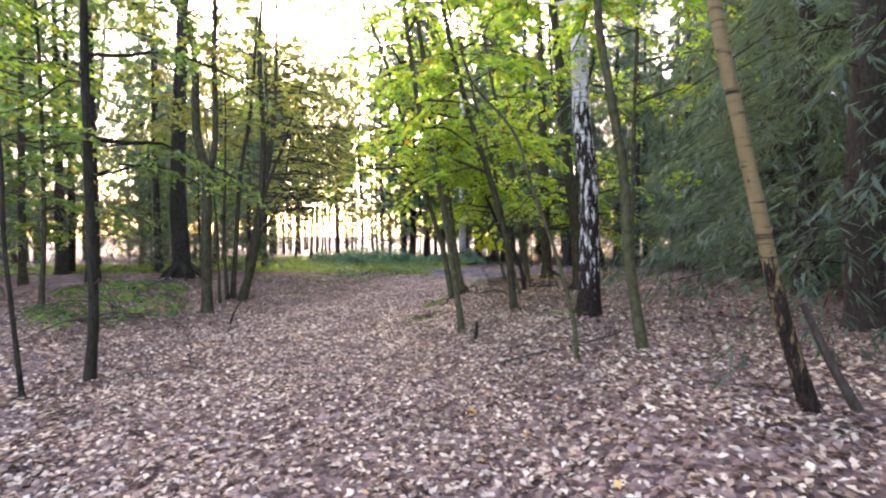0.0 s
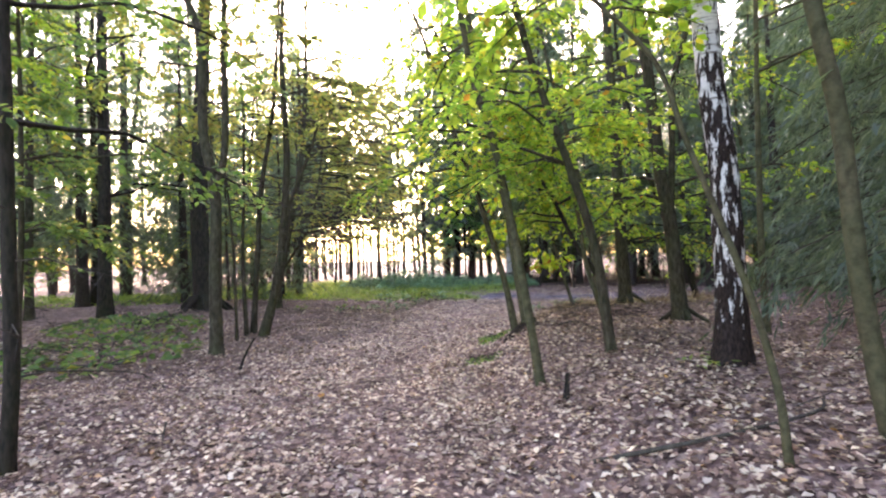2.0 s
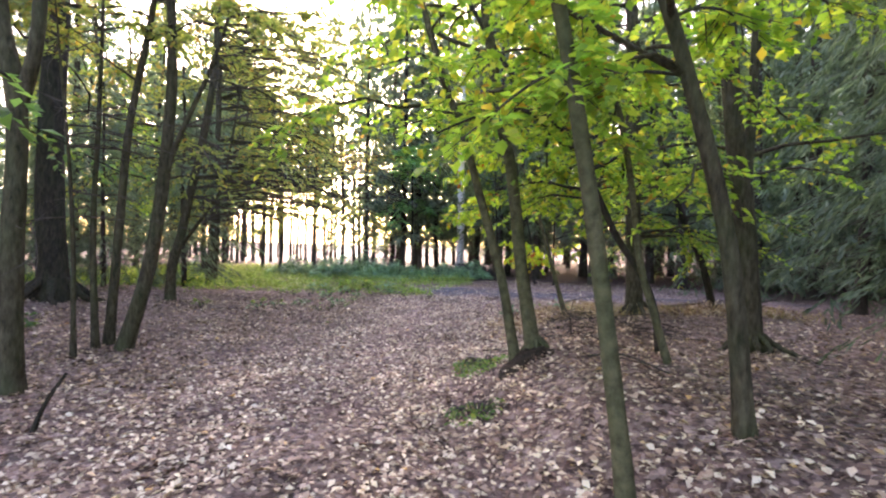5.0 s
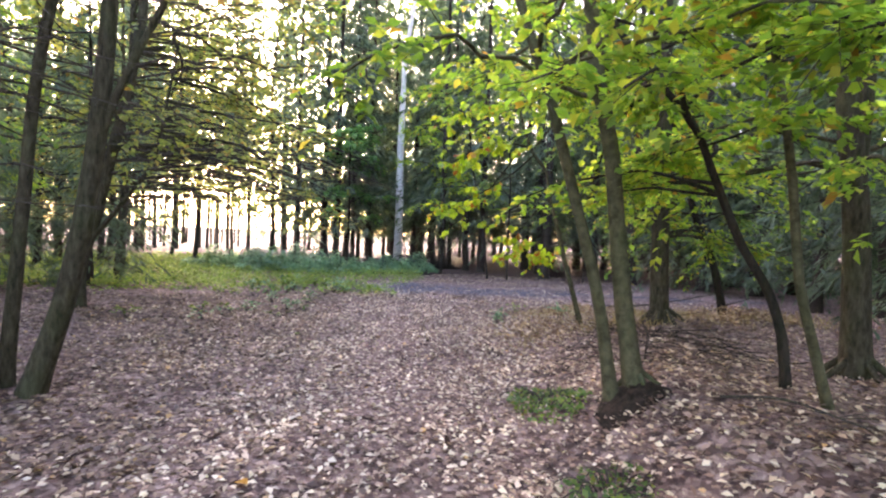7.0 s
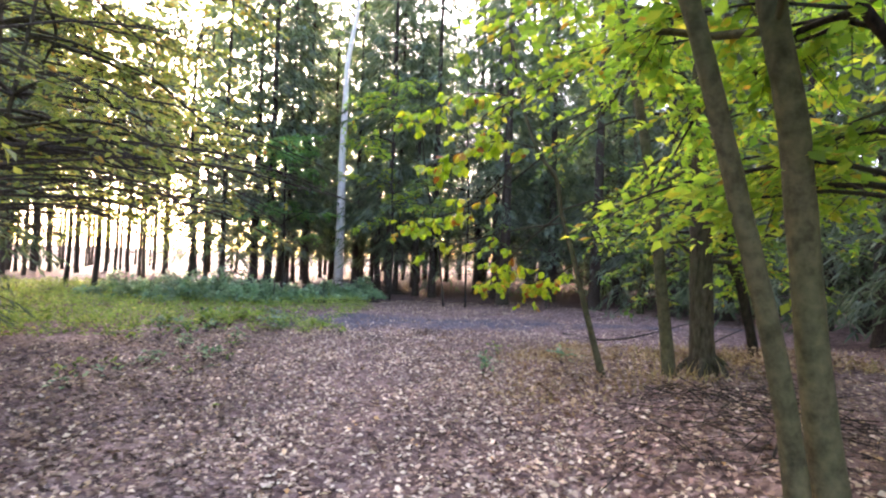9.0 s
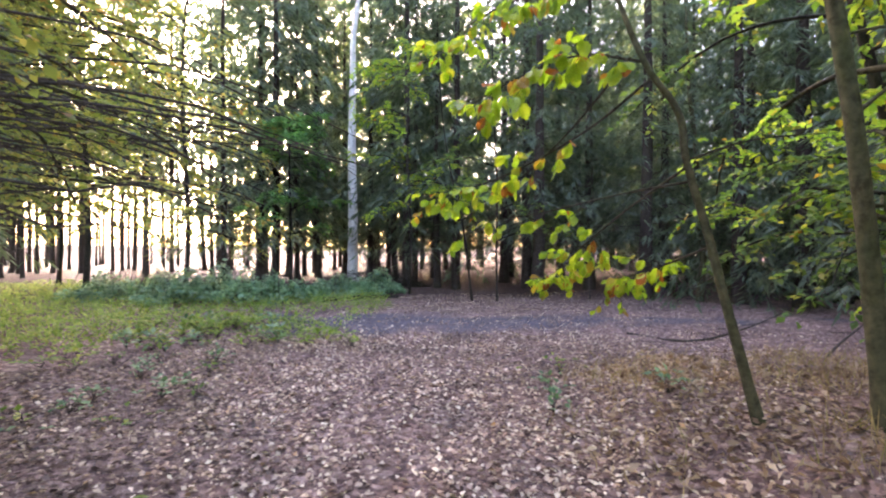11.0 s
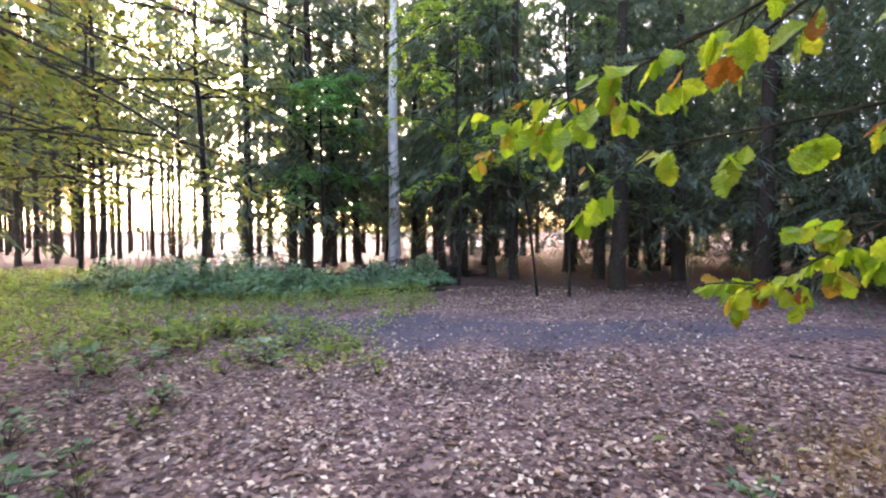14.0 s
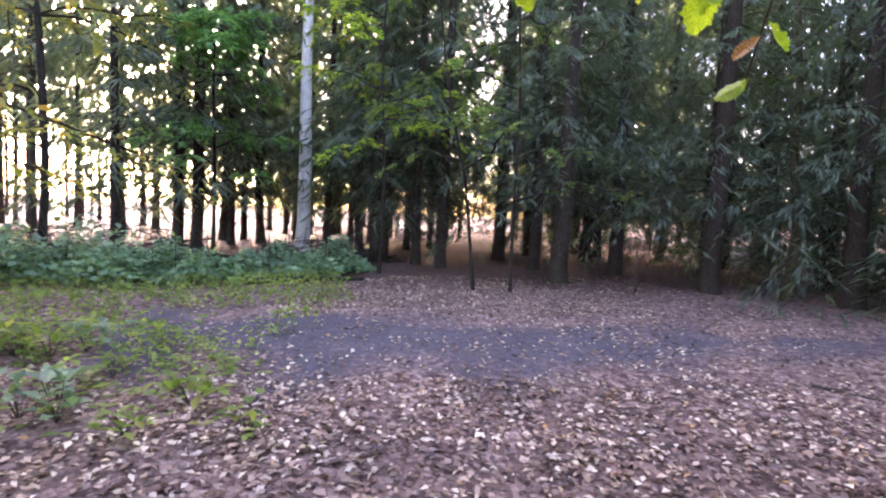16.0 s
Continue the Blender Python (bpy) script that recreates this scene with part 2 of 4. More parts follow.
# ---- mesh helpers ----
class Geo:
    """Vertices and four-sided faces that grow by tubes and blades."""

    def __init__(self):
        self.v, self.f, self.n = [], [], 0

    def add(self, verts, faces):
        self.v.append(np.asarray(verts, float))
        self.f.append(np.asarray(faces, int) + self.n)
        self.n += len(verts)

    def mesh(self, name, origin=(0, 0, 0)):
        me = bpy.data.meshes.new(name)
        if self.n:
            v = np.concatenate(self.v) - np.asarray(origin)
            f = np.concatenate(self.f)
            me.vertices.add(len(v))
            me.vertices.foreach_set("co", v.astype(np.float32).ravel())
            me.loops.add(f.size)
            me.loops.foreach_set("vertex_index", f.astype(np.int32).ravel())
            me.polygons.add(len(f))
            me.polygons.foreach_set("loop_start", np.arange(0, f.size, 4, dtype=np.int32))
            me.update(calc_edges=True)
        return me

    def blades(self, p, d, nrm, length, width, fold=0.15, wide_at=0.5):
        """One folded diamond for each row of p, along d, facing nrm."""
        d = d / np.linalg.norm(d, axis=1, keepdims=True)
        s = np.cross(d, nrm)
        s /= np.linalg.norm(s, axis=1, keepdims=True) + 1e-9
        up = np.cross(s, d)
        length, width = np.broadcast_to(length, len(p))[:, None], np.broadcast_to(width, len(p))[:, None]
        mid = p + d * length * wide_at + up * width * fold
        quad = np.stack([p, mid + s * width / 2, p + d * length, mid - s * width / 2], 1).reshape(-1, 3)
        self.add(quad, np.arange(len(quad)).reshape(-1, 4))

    def tube(self, pts, r0, r1, seg=8, steps=4, flare=0.0, rough=0.0, rng=None, power=1.0):
        pts = spline(pts, steps)
        n = len(pts)
        t = np.gradient(pts, axis=0)
        t /= np.linalg.norm(t, axis=1, keepdims=True) + 1e-9
        ref = np.array([1.0, 0.1, 0.0]) if abs(t[0, 2]) > 0.6 else np.array([0.0, 0.1, 1.0])
        a = np.cross(t, ref)
        a /= np.linalg.norm(a, axis=1, keepdims=True)
        b = np.cross(t, a)
        along = np.concatenate([[0], np.cumsum(np.linalg.norm(np.diff(pts, axis=0), axis=1))])
        rad = r0 + (r1 - r0) * (along / along[-1]) ** power
        rad = rad * (1 + flare * np.exp(-along / 0.22))
        ang = np.arange(seg) * 2 * np.pi / seg
        k = np.ones((n, seg))
        if rough and rng is not None:
            k += rough * rng.normal(size=(n, seg))
            if flare:
                k += 0.30 * flare * np.exp(-along / 0.16)[:, None] * np.sin(ang * 3 + rng.uniform(0, 6))[None, :]
        ring = pts[:, None, :] + (rad[:, None] * k)[:, :, None] * (np.cos(ang)[None, :, None] * a[:, None, :] + np.sin(ang)[None, :, None] * b[:, None, :])
        i, j = np.meshgrid(np.arange(n - 1), np.arange(seg), indexing="ij")
        j2 = (j + 1) % seg
        faces = np.stack([i * seg + j, i * seg + j2, (i + 1) * seg + j2, (i + 1) * seg + j], -1).reshape(-1, 4)
        self.add(ring.reshape(-1, 3), faces)


def spline(pts, steps):
    p = np.asarray(pts, float)
    if steps <= 1:
        return p
    q = np.vstack([2 * p[0] - p[1], p, 2 * p[-1] - p[-2]])
    out = []
    for i in range(len(p) - 1):
        a, b, c, d = q[i:i + 4]
        for u in np.arange(steps) / steps:
            out.append(0.5 * (2 * b + (c - a) * u + (2 * a - 5 * b + 4 * c - d) * u * u + (3 * b - a - 3 * c + d) * u ** 3))
    out.append(p[-1])
    return np.array(out)


def smooth_shade(me):
    me.polygons.foreach_set("use_smooth", np.ones(len(me.polygons), bool))


def thing(name, base, label, category, group=""):
    ob = new(name)
    ob.empty_display_size = 0.2
    ob.location = base
    return tagged(ob, label, category, group)


def part(name, geo, material, parent, label="", origin=None, smooth=False, kind=""):
    me = geo if isinstance(geo, bpy.types.Mesh) else geo.mesh(name, parent.location if origin is None else origin)
    if smooth:
        smooth_shade(me)
    me.materials.append(material)
    ob = new(name, me)
    ob.parent = parent
    return tagged(ob, label, kind=kind)


def flat_thing(name, geo, material, label, category, kind="", group="", origin=(0, 0, 0), smooth=False):
    me = geo.mesh(name, origin)
    if smooth:
        smooth_shade(me)
    me.materials.append(material)
    ob = new(name, me)
    ob.location = origin
    return tagged(ob, label, category, group, kind)


def on_ground(x, y, up=0.0):
    return np.array([x, y, gz(x, y) + up])


# ---- trees ----
def limb_path(rng, start, az, length, rise, droop):
    s = np.linspace(0, 1, 6)[:, None]
    bend = rng.normal(0, 0.25)
    d = np.concatenate([np.sin(az + bend * s), np.cos(az + bend * s), 0 * s], 1)
    p = start + d * s * length
    p[:, 2] += (rise * s - droop * s * s)[:, 0] * length
    p[1:-1] += rng.normal(0, 0.02 * length, (4, 3))
    return p


def leaf_sprays(rng, leaves, wood, path, twigs, per_twig, twig_len, leaf_len, start=0.25, hang=0.3, r=0.004):
    """Flat sprays of leaves along both sides of a limb."""
    p = spline(path, 6)
    t = np.gradient(p, axis=0)
    idx = np.clip((rng.uniform(start, 1.0, twigs) * (len(p) - 1)).astype(int), 0, len(p) - 1)
    for k, i in enumerate(idx):
        d = t[i] / (np.linalg.norm(t[i]) + 1e-9)
        side = np.cross(d, (0, 0, 1)) * (1 if k % 2 else -1)
        w = d * rng.uniform(0.3, 0.9) + side * rng.uniform(0.4, 1.0) + np.array([0, 0, rng.normal(-0.05, 0.25)])
        w /= np.linalg.norm(w)
        ln = twig_len * rng.uniform(0.45, 1.2)
        s = np.linspace(0, 1, 4)[:, None]
        tw = p[i] + w * s * ln - np.array([0, 0, hang]) * s * s * ln
        wood.blades(p[i][None], (tw[-1] - p[i])[None], rng.normal(0, 1, (1, 3)), ln, r * 2.2, 0.1, 0.3)
        u = rng.uniform(0.12, 1.0, per_twig)[:, None]
        at = p[i] + w * u * ln - np.array([0, 0, hang]) * u * u * ln
        ls = np.cross(w, (0, 0, 1))[None, :] * rng.choice([-1.0, 1.0], per_twig)[:, None]
        dd = w[None, :] * 0.6 + ls * 0.9 + rng.normal(0, 0.3, (per_twig, 3)) - np.array([0, 0, 0.25])
        nn = np.array([0, 0, 1.0]) + rng.normal(0, 0.45, (per_twig, 3))
        sz = leaf_len * rng.uniform(0.6, 1.25, per_twig)
        leaves.blades(at, dd, nn, sz, sz * 0.62, 0.2, 0.48)


def leafy_tree(name, label, pts, r0, r1, bark, foliage, seed, top=8.0, crown_from=2.2, limbs=14, reach=1.7, twigs=12, per_twig=12,
               leaf_len=0.085, flare=0.35, stems=(), seg=10, group="", bias=None, rise=0.35, droop=0.45, category="tree", dead=0, dead_len=1.4, roots=0, dead_r=0.008, dead_bias=None):
    """A broadleaved tree: trunk through pts, further stems, limbs, and a crown of flat leaf sprays."""
    rng = np.random.default_rng(seed)
    x, y = pts[0][0], pts[0][1]
    base = on_ground(x, y)
    tree = thing(name, base, label, category, group)
    all_stems = []
    for k, (line, a, b, t_top) in enumerate([(pts, r0, r1, top), *stems]):
        line = [np.array(q, float) for q in line]
        if k == 0 or line[0][2] < 0.8:
            line[0] = on_ground(line[0][0], line[0][1], -0.08)
        d = line[-1] - line[-2]
        d /= np.linalg.norm(d)
        z = line[-1][2]
        while z < t_top - 0.1:
            step = min(1.6, t_top - z)
            d = d * 0.8 + np.array([0, 0, 0.2]) + np.append(rng.normal(0, 0.05, 2), 0)
            line.append(line[-1] + d / np.linalg.norm(d) * step)
            z = line[-1][2]
        g = Geo()
        g.tube(line, a * 0.87, b * 0.46, seg if k == 0 else 8, 5, flare if line[0][2] < 0.8 else 0, 0.025, rng)
        part("trunk" if k == 0 else "stem", g, bark, tree, smooth=True)
        all_stems.append((spline(line, 5), a, b))
    for k in range(roots):
        a = 6.283 * (k + rng.uniform(-0.3, 0.3)) / roots
        ln = r0 * rng.uniform(2.2, 3.8)
        out = np.array([math.cos(a), math.sin(a)])
        side = np.array([-out[1], out[0]]) * rng.normal(0, 0.25)
        run = [base[:2] + out * r0 * 0.5, base[:2] + out * (r0 * 0.9 + ln * 0.3), base[:2] + out * ln * 0.7 + side * ln * 0.5, base[:2] + out * ln + side * ln]
        g = Geo()
        g.tube([on_ground(q[0], q[1], up) for q, up in zip(run, (r0 * 1.5, r0 * 0.45, 0.015, -0.04))], r0 * 0.30, r0 * 0.10, 7, 4, 0, 0.08, rng)
        part("root", g, bark, tree, smooth=True)
    leaves, wood = Geo(), Geo()
    for k in range(int(limbs * 0.86)):
        line, a, b = all_stems[k % len(all_stems)]
        ok = np.nonzero(line[:, 2] > crown_from)[0]
        if len(ok) < 2:
            ok = np.arange(len(line) // 2, len(line))
        i = ok[int(rng.uniform(0, 0.97) ** 1.2 * len(ok))]
        az = rng.uniform(0, 2 * np.pi) if bias is None or rng.random() < 0.3 else bias + rng.normal(0, 0.6)
        ln = reach * rng.uniform(0.55, 1.2) * (1.15 - 0.5 * i / len(line))
        path = limb_path(rng, line[i], az, ln, rise * rng.uniform(0.4, 1.6), droop * rng.uniform(0.5, 1.3))
        lr = max(0.008, min(0.03, 0.012 * ln))
        g = Geo()
        g.tube(path, lr, lr * 0.3, 4, 2)
        part("limb", g, bark, tree)
        leaf_sprays(rng, leaves, wood, path, twigs, per_twig, 0.32 * reach ** 0.6, leaf_len)
    for k in range(dead):
        line, a, b = all_stems[k % len(all_stems)]
        i = int((rng.uniform(0.12, 0.6) if dead_bias is None else rng.uniform(0.3, 0.8)) * len(line))
        az = rng.uniform(0, 6.28) if dead_bias is None or rng.random() < 0.25 else dead_bias + rng.normal(0, 0.5)
        path = limb_path(rng, line[i], az, dead_len * rng.uniform(0.35, 1.0), rng.uniform(-0.1, 0.4) if dead_bias is None else rng.uniform(0.0, 0.3), 0.3 if dead_bias is None else 0.22)
        wr = dead_r * rng.uniform(0.55, 1.2)
        wood.tube(path, wr, wr * 0.3, 4 if dead_r < 0.01 else 6, 1 if dead_r < 0.01 else 2)
        at = np.repeat(path[2:], 3, 0)
        way = np.repeat(np.gradient(path, axis=0)[2:], 3, 0)
        way = way / np.linalg.norm(way, axis=1, keepdims=True) + rng.normal(0, 0.6, at.shape) * (1, 1, 0.45)
        wood.blades(at, way, rng.normal(0, 1, at.shape), rng.uniform(0.12, 0.42, len(at)), 0.008, 0.3, 0.2)
    if leaves.n:
        part("twig_growth", wood, DEADWOOD, tree, kind="stuff")
        part("crown", leaves, foliage, tree, kind="stuff")
    return tree


def spruce(name, label, seed, tall, r0, live_from, reach, whorls, per_whorl, twigs, per_twig, blade, dead_from=0.5, group="spruces", dead=7, thin=0.17, droop=0.35):
    """A spruce at the origin: straight trunk, dead lower branches, drooping boughs with hanging needle sprays."""
    rng = np.random.default_rng(seed)
    tree = thing(name, (0, 0, 0), label, "spruce", group)
    g = Geo()
    z = np.array([-0.15, 0.4, 1.5, 3, tall * 0.5, tall * 0.75, tall])
    bend = np.cumsum(rng.normal(0, 0.03, (len(z), 2)), 0)
    line = np.column_stack([bend - bend[0], z])
    g.tube(line, r0, 0.02, 9, 3, 0.45, 0.03, rng)
    part("trunk", g, SPRUCEBARK, tree, smooth=True)
    p = spline(line, 6)
    wood, needles, dry = Geo(), Geo(), Geo()
    for k in range(int((live_from + 1.2 - dead_from) * dead)):
        i = np.argmin(abs(p[:, 2] - rng.uniform(dead_from, live_from + 1.2)))
        path = limb_path(rng, p[i] + np.array([0, 0, rng.uniform(-0.2, 0.2)]), rng.uniform(0, 6.28), reach * rng.uniform(0.3, 0.9), rng.uniform(-0.1, 0.15), rng.uniform(0.0, 0.35))
        dry.tube(path[[0, 2, 5]], 0.011, 0.003, 3, 1)
        at = np.repeat(path[1:], 2, 0)
        dry.blades(at, rng.normal(0, 1, at.shape) * (1, 1, 0.4) + (0, 0, -0.2), rng.normal(0, 1, at.shape), rng.uniform(0.15, 0.4, len(at)), 0.012)
    for w in range(whorls):
        zz = live_from + (tall - live_from) * (w / whorls) ** 1.15
        size = reach * (1 - (zz / tall) ** 1.4) * rng.uniform(0.8, 1.15) + 0.25
        for k in range(per_whorl):
            i = np.argmin(abs(p[:, 2] - zz))
            start = p[i] + np.array([0, 0, rng.uniform(-0.25, 0.25)])
            ln = size * rng.uniform(0.6, 1.15)
            az = 6.283 * (k + rng.uniform(-0.3, 0.3)) / per_whorl + w
            path = limb_path(rng, start, az, ln, rng.uniform(-0.05, 0.25), rng.uniform(0.6, 1.3) * droop)
            wood.blades(path[[0, 2]], path[[2, 5]] - path[[0, 2]], rng.normal(0, 1, (2, 3)), np.linalg.norm(path[[2, 5]] - path[[0, 2]], axis=1), 0.022, 0.1, 0.3)
            q = spline(path, 5)
            t = np.gradient(q, axis=0)
            t /= np.linalg.norm(t, axis=1, keepdims=True)
            u = np.clip((rng.uniform(0.1, 1, twigs) ** 0.8 * (len(q) - 1)).astype(int), 0, len(q) - 1)
            side = np.cross(t[u], (0, 0, 1.0)) * np.where(np.arange(twigs) % 2, 1.0, -1.0)[:, None]
            tw = side * rng.uniform(0.5, 1.0, (twigs, 1)) + t[u] * rng.uniform(0.4, 1.0, (twigs, 1)) + np.array([0, 0, -0.3]) + rng.normal(0, 0.12, (twigs, 3))
            tl = (0.14 + 0.24 * ln * (1.15 - u / len(q))) * rng.uniform(0.6, 1.2, twigs)
            s = rng.uniform(0, 1, (twigs, per_twig))
            at = q[u][:, None] + tw[:, None] * (s * tl[:, None])[..., None] - np.array([0, 0, 0.45]) * (s * s * tl[:, None])[..., None]
            at = at.reshape(-1, 3)
            n = len(at)
            along = np.repeat(tw, per_twig, 0)
            hand = np.where(np.arange(n) % 2, 1.0, -1.0)[:, None]
            d = along + np.cross(along, (0, 0, 1.0)) * hand * rng.uniform(0.1, 0.9, (n, 1)) + rng.normal(0, 0.16, (n, 3)) - np.array([0, 0, 0.4])
            nn = np.array([0, 0, 1.0]) + rng.normal(0, 0.45, (n, 3))
            sz = blade * rng.uniform(0.6, 1.4, n)
            needles.blades(at, d, nn, sz, sz * thin, 0.3, 0.4)
    part("deadwood", dry, DEADWOOD, tree, kind="stuff")
    part("bough_wood", wood, SPRUCEBARK, tree, kind="stuff")
    part("crown", needles, NEEDLE, tree, kind="stuff")
    return tree


# ---- ground ----
def build_ground():
    xs = np.concatenate([[-900, -400, -200, -120, -80, -60, -45, -35, -28, -22, -18], np.arange(-15, 15.01, 0.19), [18, 22, 28, 35, 45, 60, 80, 120, 200, 400, 900]])
    ys = np.concatenate([[-600, -300, -150, -80, -45, -25, -15, -9], np.arange(-5, 32.01, 0.19), [34, 37, 41, 46, 53, 62, 75, 95, 130, 200, 400, 900]])
    X, Y = np.meshgrid(xs, ys, indexing="ij")
    v = np.stack([X, Y, height(X, Y)], -1).reshape(-1, 3)
    ny = len(ys)
    i, j = np.meshgrid(np.arange(len(xs) - 1), np.arange(ny - 1), indexing="ij")
    f = np.stack([i * ny + j, (i + 1) * ny + j, (i + 1) * ny + j + 1, i * ny + j + 1], -1).reshape(-1, 4)
    g = Geo()
    g.add(v, f)
    flat_thing("ground", g, FLOOR, "forest floor of brown leaf litter and bare grey earth", "ground", "structure", smooth=True)


def track_distance(x, y):
    return np.abs(y - (21.0 - 0.24 * x))


def build_litter():
    rng = np.random.default_rng(11)
    n = 640000
    x = rng.uniform(-9, 8, n)
    y = rng.uniform(0.3, 26, n) ** 1.0
    cx = np.interp(y, [0, 5, 10, 15, 20], [0.2, -0.8, -1.8, -1.2, -0.5])
    near = np.exp(-((x - cx) / 5.5) ** 2) * np.interp(y, [0, 8, 16, 26], [0.95, 0.75, 0.6, 0.25])
    bare = np.where((track_distance(x, y) < 1.5) & (x > -2.6), np.clip(0.26 + 0.08 * (x - 2), 0.2, 0.6), 1.0)
    worn = 1 - 0.45 * np.exp(-((x - cx) / 0.5) ** 2) * (y < 18)
    meadow = np.where((x < -2.2 - 0.7 * np.clip(21 - y, -9, 9)) & (y > 16), 0.12, 1.0)
    clump = 0.75 + 0.25 * np.sin(3.1 * x + 1.3 * np.sin(2.2 * y)) * np.sin(2.7 * y + np.sin(1.9 * x))
    keep = rng.random(n) < near * bare * worn * meadow * clump
    x, y = x[keep], y[keep]
    n = len(x)
    p = np.column_stack([x, y, height(x, y) + rng.uniform(0.004, 0.022, n)])
    az = rng.uniform(0, 6.28, n)
    d = np.column_stack([np.cos(az), np.sin(az), rng.normal(0.05, 0.22, n)])
    nn = np.column_stack([rng.normal(0, 0.35, (n, 2)), np.ones(n)])
    s = rng.uniform(0.032, 0.075, n)
    wide = s * rng.uniform(0.45, 0.75, n)
    # away from the path's middle more leaves take the darker brown colours
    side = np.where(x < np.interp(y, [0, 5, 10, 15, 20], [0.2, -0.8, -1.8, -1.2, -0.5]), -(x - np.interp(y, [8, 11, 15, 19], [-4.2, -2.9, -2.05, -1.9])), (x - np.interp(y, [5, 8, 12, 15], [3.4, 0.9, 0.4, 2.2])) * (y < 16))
    darker = rng.random(n) < 0.85 * ease(0.5 + side / 1.6) * ease((y - 5) / 4)
    for ok, material, label in ((~darker, LITTER, "fallen dry brown and pale pink autumn leaves on the path"), (darker, DARK_LITTER, "dark brown fallen leaves beside the path")):
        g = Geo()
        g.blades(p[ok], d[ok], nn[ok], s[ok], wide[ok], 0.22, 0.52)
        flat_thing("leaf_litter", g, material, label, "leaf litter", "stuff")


build_ground()
build_litter()

# ---- trees beside the path, on the bank ----
birch = leafy_tree("birch_tree", "silver birch with black cracked bark and white upper trunk",
                   [(2.01, 7.09, 0), (2.04, 7.09, 0.96), (2.03, 7.09, 1.7), (2.01, 7.09, 2.35), (1.94, 7.09, 3.0), (1.91, 7.09, 3.6), (1.87, 7.08, 4.7)],
                   0.158, 0.12, BIRCH, BRIGHT, 1, 11, 4.6, 22, 2.0, 16, 13, flare=0.6, seg=18)
leafy_tree("leaning_birch_tree", "young leaning birch with ochre bark and dark ring scars",
           [(2.57, 3.58, 0.42), (2.36, 3.57, 1.02), (2.21, 3.57, 1.67), (2.04, 3.56, 2.38), (1.91, 3.56, 3.01)],
           0.056, 0.042, YOUNG_BIRCH, DEEP, 2, 8, 4.0, 8, 1.5, 10, 10, flare=0.5, seg=12)
leafy_tree("slender_tree", "slender leaning tree with olive grey bark on the bank",
           [(0.33, 7.53, 0.1), (0.20, 7.52, 1.0), (0.07, 7.51, 1.85), (-0.11, 7.50, 2.78), (-0.31, 7.49, 3.49)],
           0.056, 0.04, SMOOTH, BRIGHT, 3, 7.5, 3.0, 24, 1.8, 17, 14, flare=0.3, group="slender trees on the bank")
leafy_tree("slender_tree", "slender curving tree with dark grey bark on the bank",
           [(1.11, 7.84, 0.28), (1.02, 7.84, 1.27), (0.92, 7.83, 1.78), (0.72, 7.82, 2.47), (0.45, 7.81, 3.31), (0.20, 7.80, 4.24), (0.03, 7.79, 5.07)],
           0.066, 0.03, BARK, BRIGHT, 4, 7.5, 2.4, 26, 1.8, 17, 14, flare=0.3, group="slender trees on the bank")
leafy_tree("twin_stem_tree", "twin stemmed olive barked tree on a mossy root mound",
           [(0.32, 10.12, 0.40), (0.17, 10.15, 1.27), (0.05, 10.17, 2.26), (-0.08, 10.19, 2.84), (-0.18, 10.21, 3.51)],
           0.083, 0.06, SMOOTH, BRIGHT, 5, 8.5, 2.7, 34, 2.1, 17, 14, flare=0.55, seg=12, roots=7,
           stems=[([(0.13, 10.11, 0.40), (-0.03, 10.14, 1.13), (-0.24, 10.18, 1.89), (-0.47, 10.22, 2.68), (-0.75, 10.26, 3.47)], 0.06, 0.04, 7.5)])


def earth_mound(x, y, rx, ry, tall, material, label, seed, ring=28, steps=9):
    """A low lumpy heap of earth that runs out flush with the ground."""
    rng = np.random.default_rng(seed)
    a, u = np.meshgrid(np.arange(ring) * 2 * np.pi / ring, np.linspace(0.02, 1, steps), indexing="ij")
    wob = 1 + 0.16 * np.sin(3 * a + seed) + 0.08 * np.sin(7 * a)
    px, py = x + rx * u * wob * np.cos(a), y + ry * u * wob * np.sin(a)
    lump = rng.normal(0, 0.05, u.shape) * (1 - u)
    v = np.stack([px, py, height(px, py) + tall * (np.clip(1 - u ** 2, 0, 1) ** 1.4 * (1 + lump * 3)) - 0.03 * u ** 4], -1).reshape(-1, 3)
    i, j = np.meshgrid(np.arange(ring), np.arange(steps - 1), indexing="ij")
    i2 = (i + 1) % ring
    f = np.stack([i * steps + j, i * steps + j + 1, i2 * steps + j + 1, i2 * steps + j], -1).reshape(-1, 4)
    g = Geo()
    g.add(v, f)
    flat_thing("earth_mound", g, material, label, "earth mound", smooth=True)


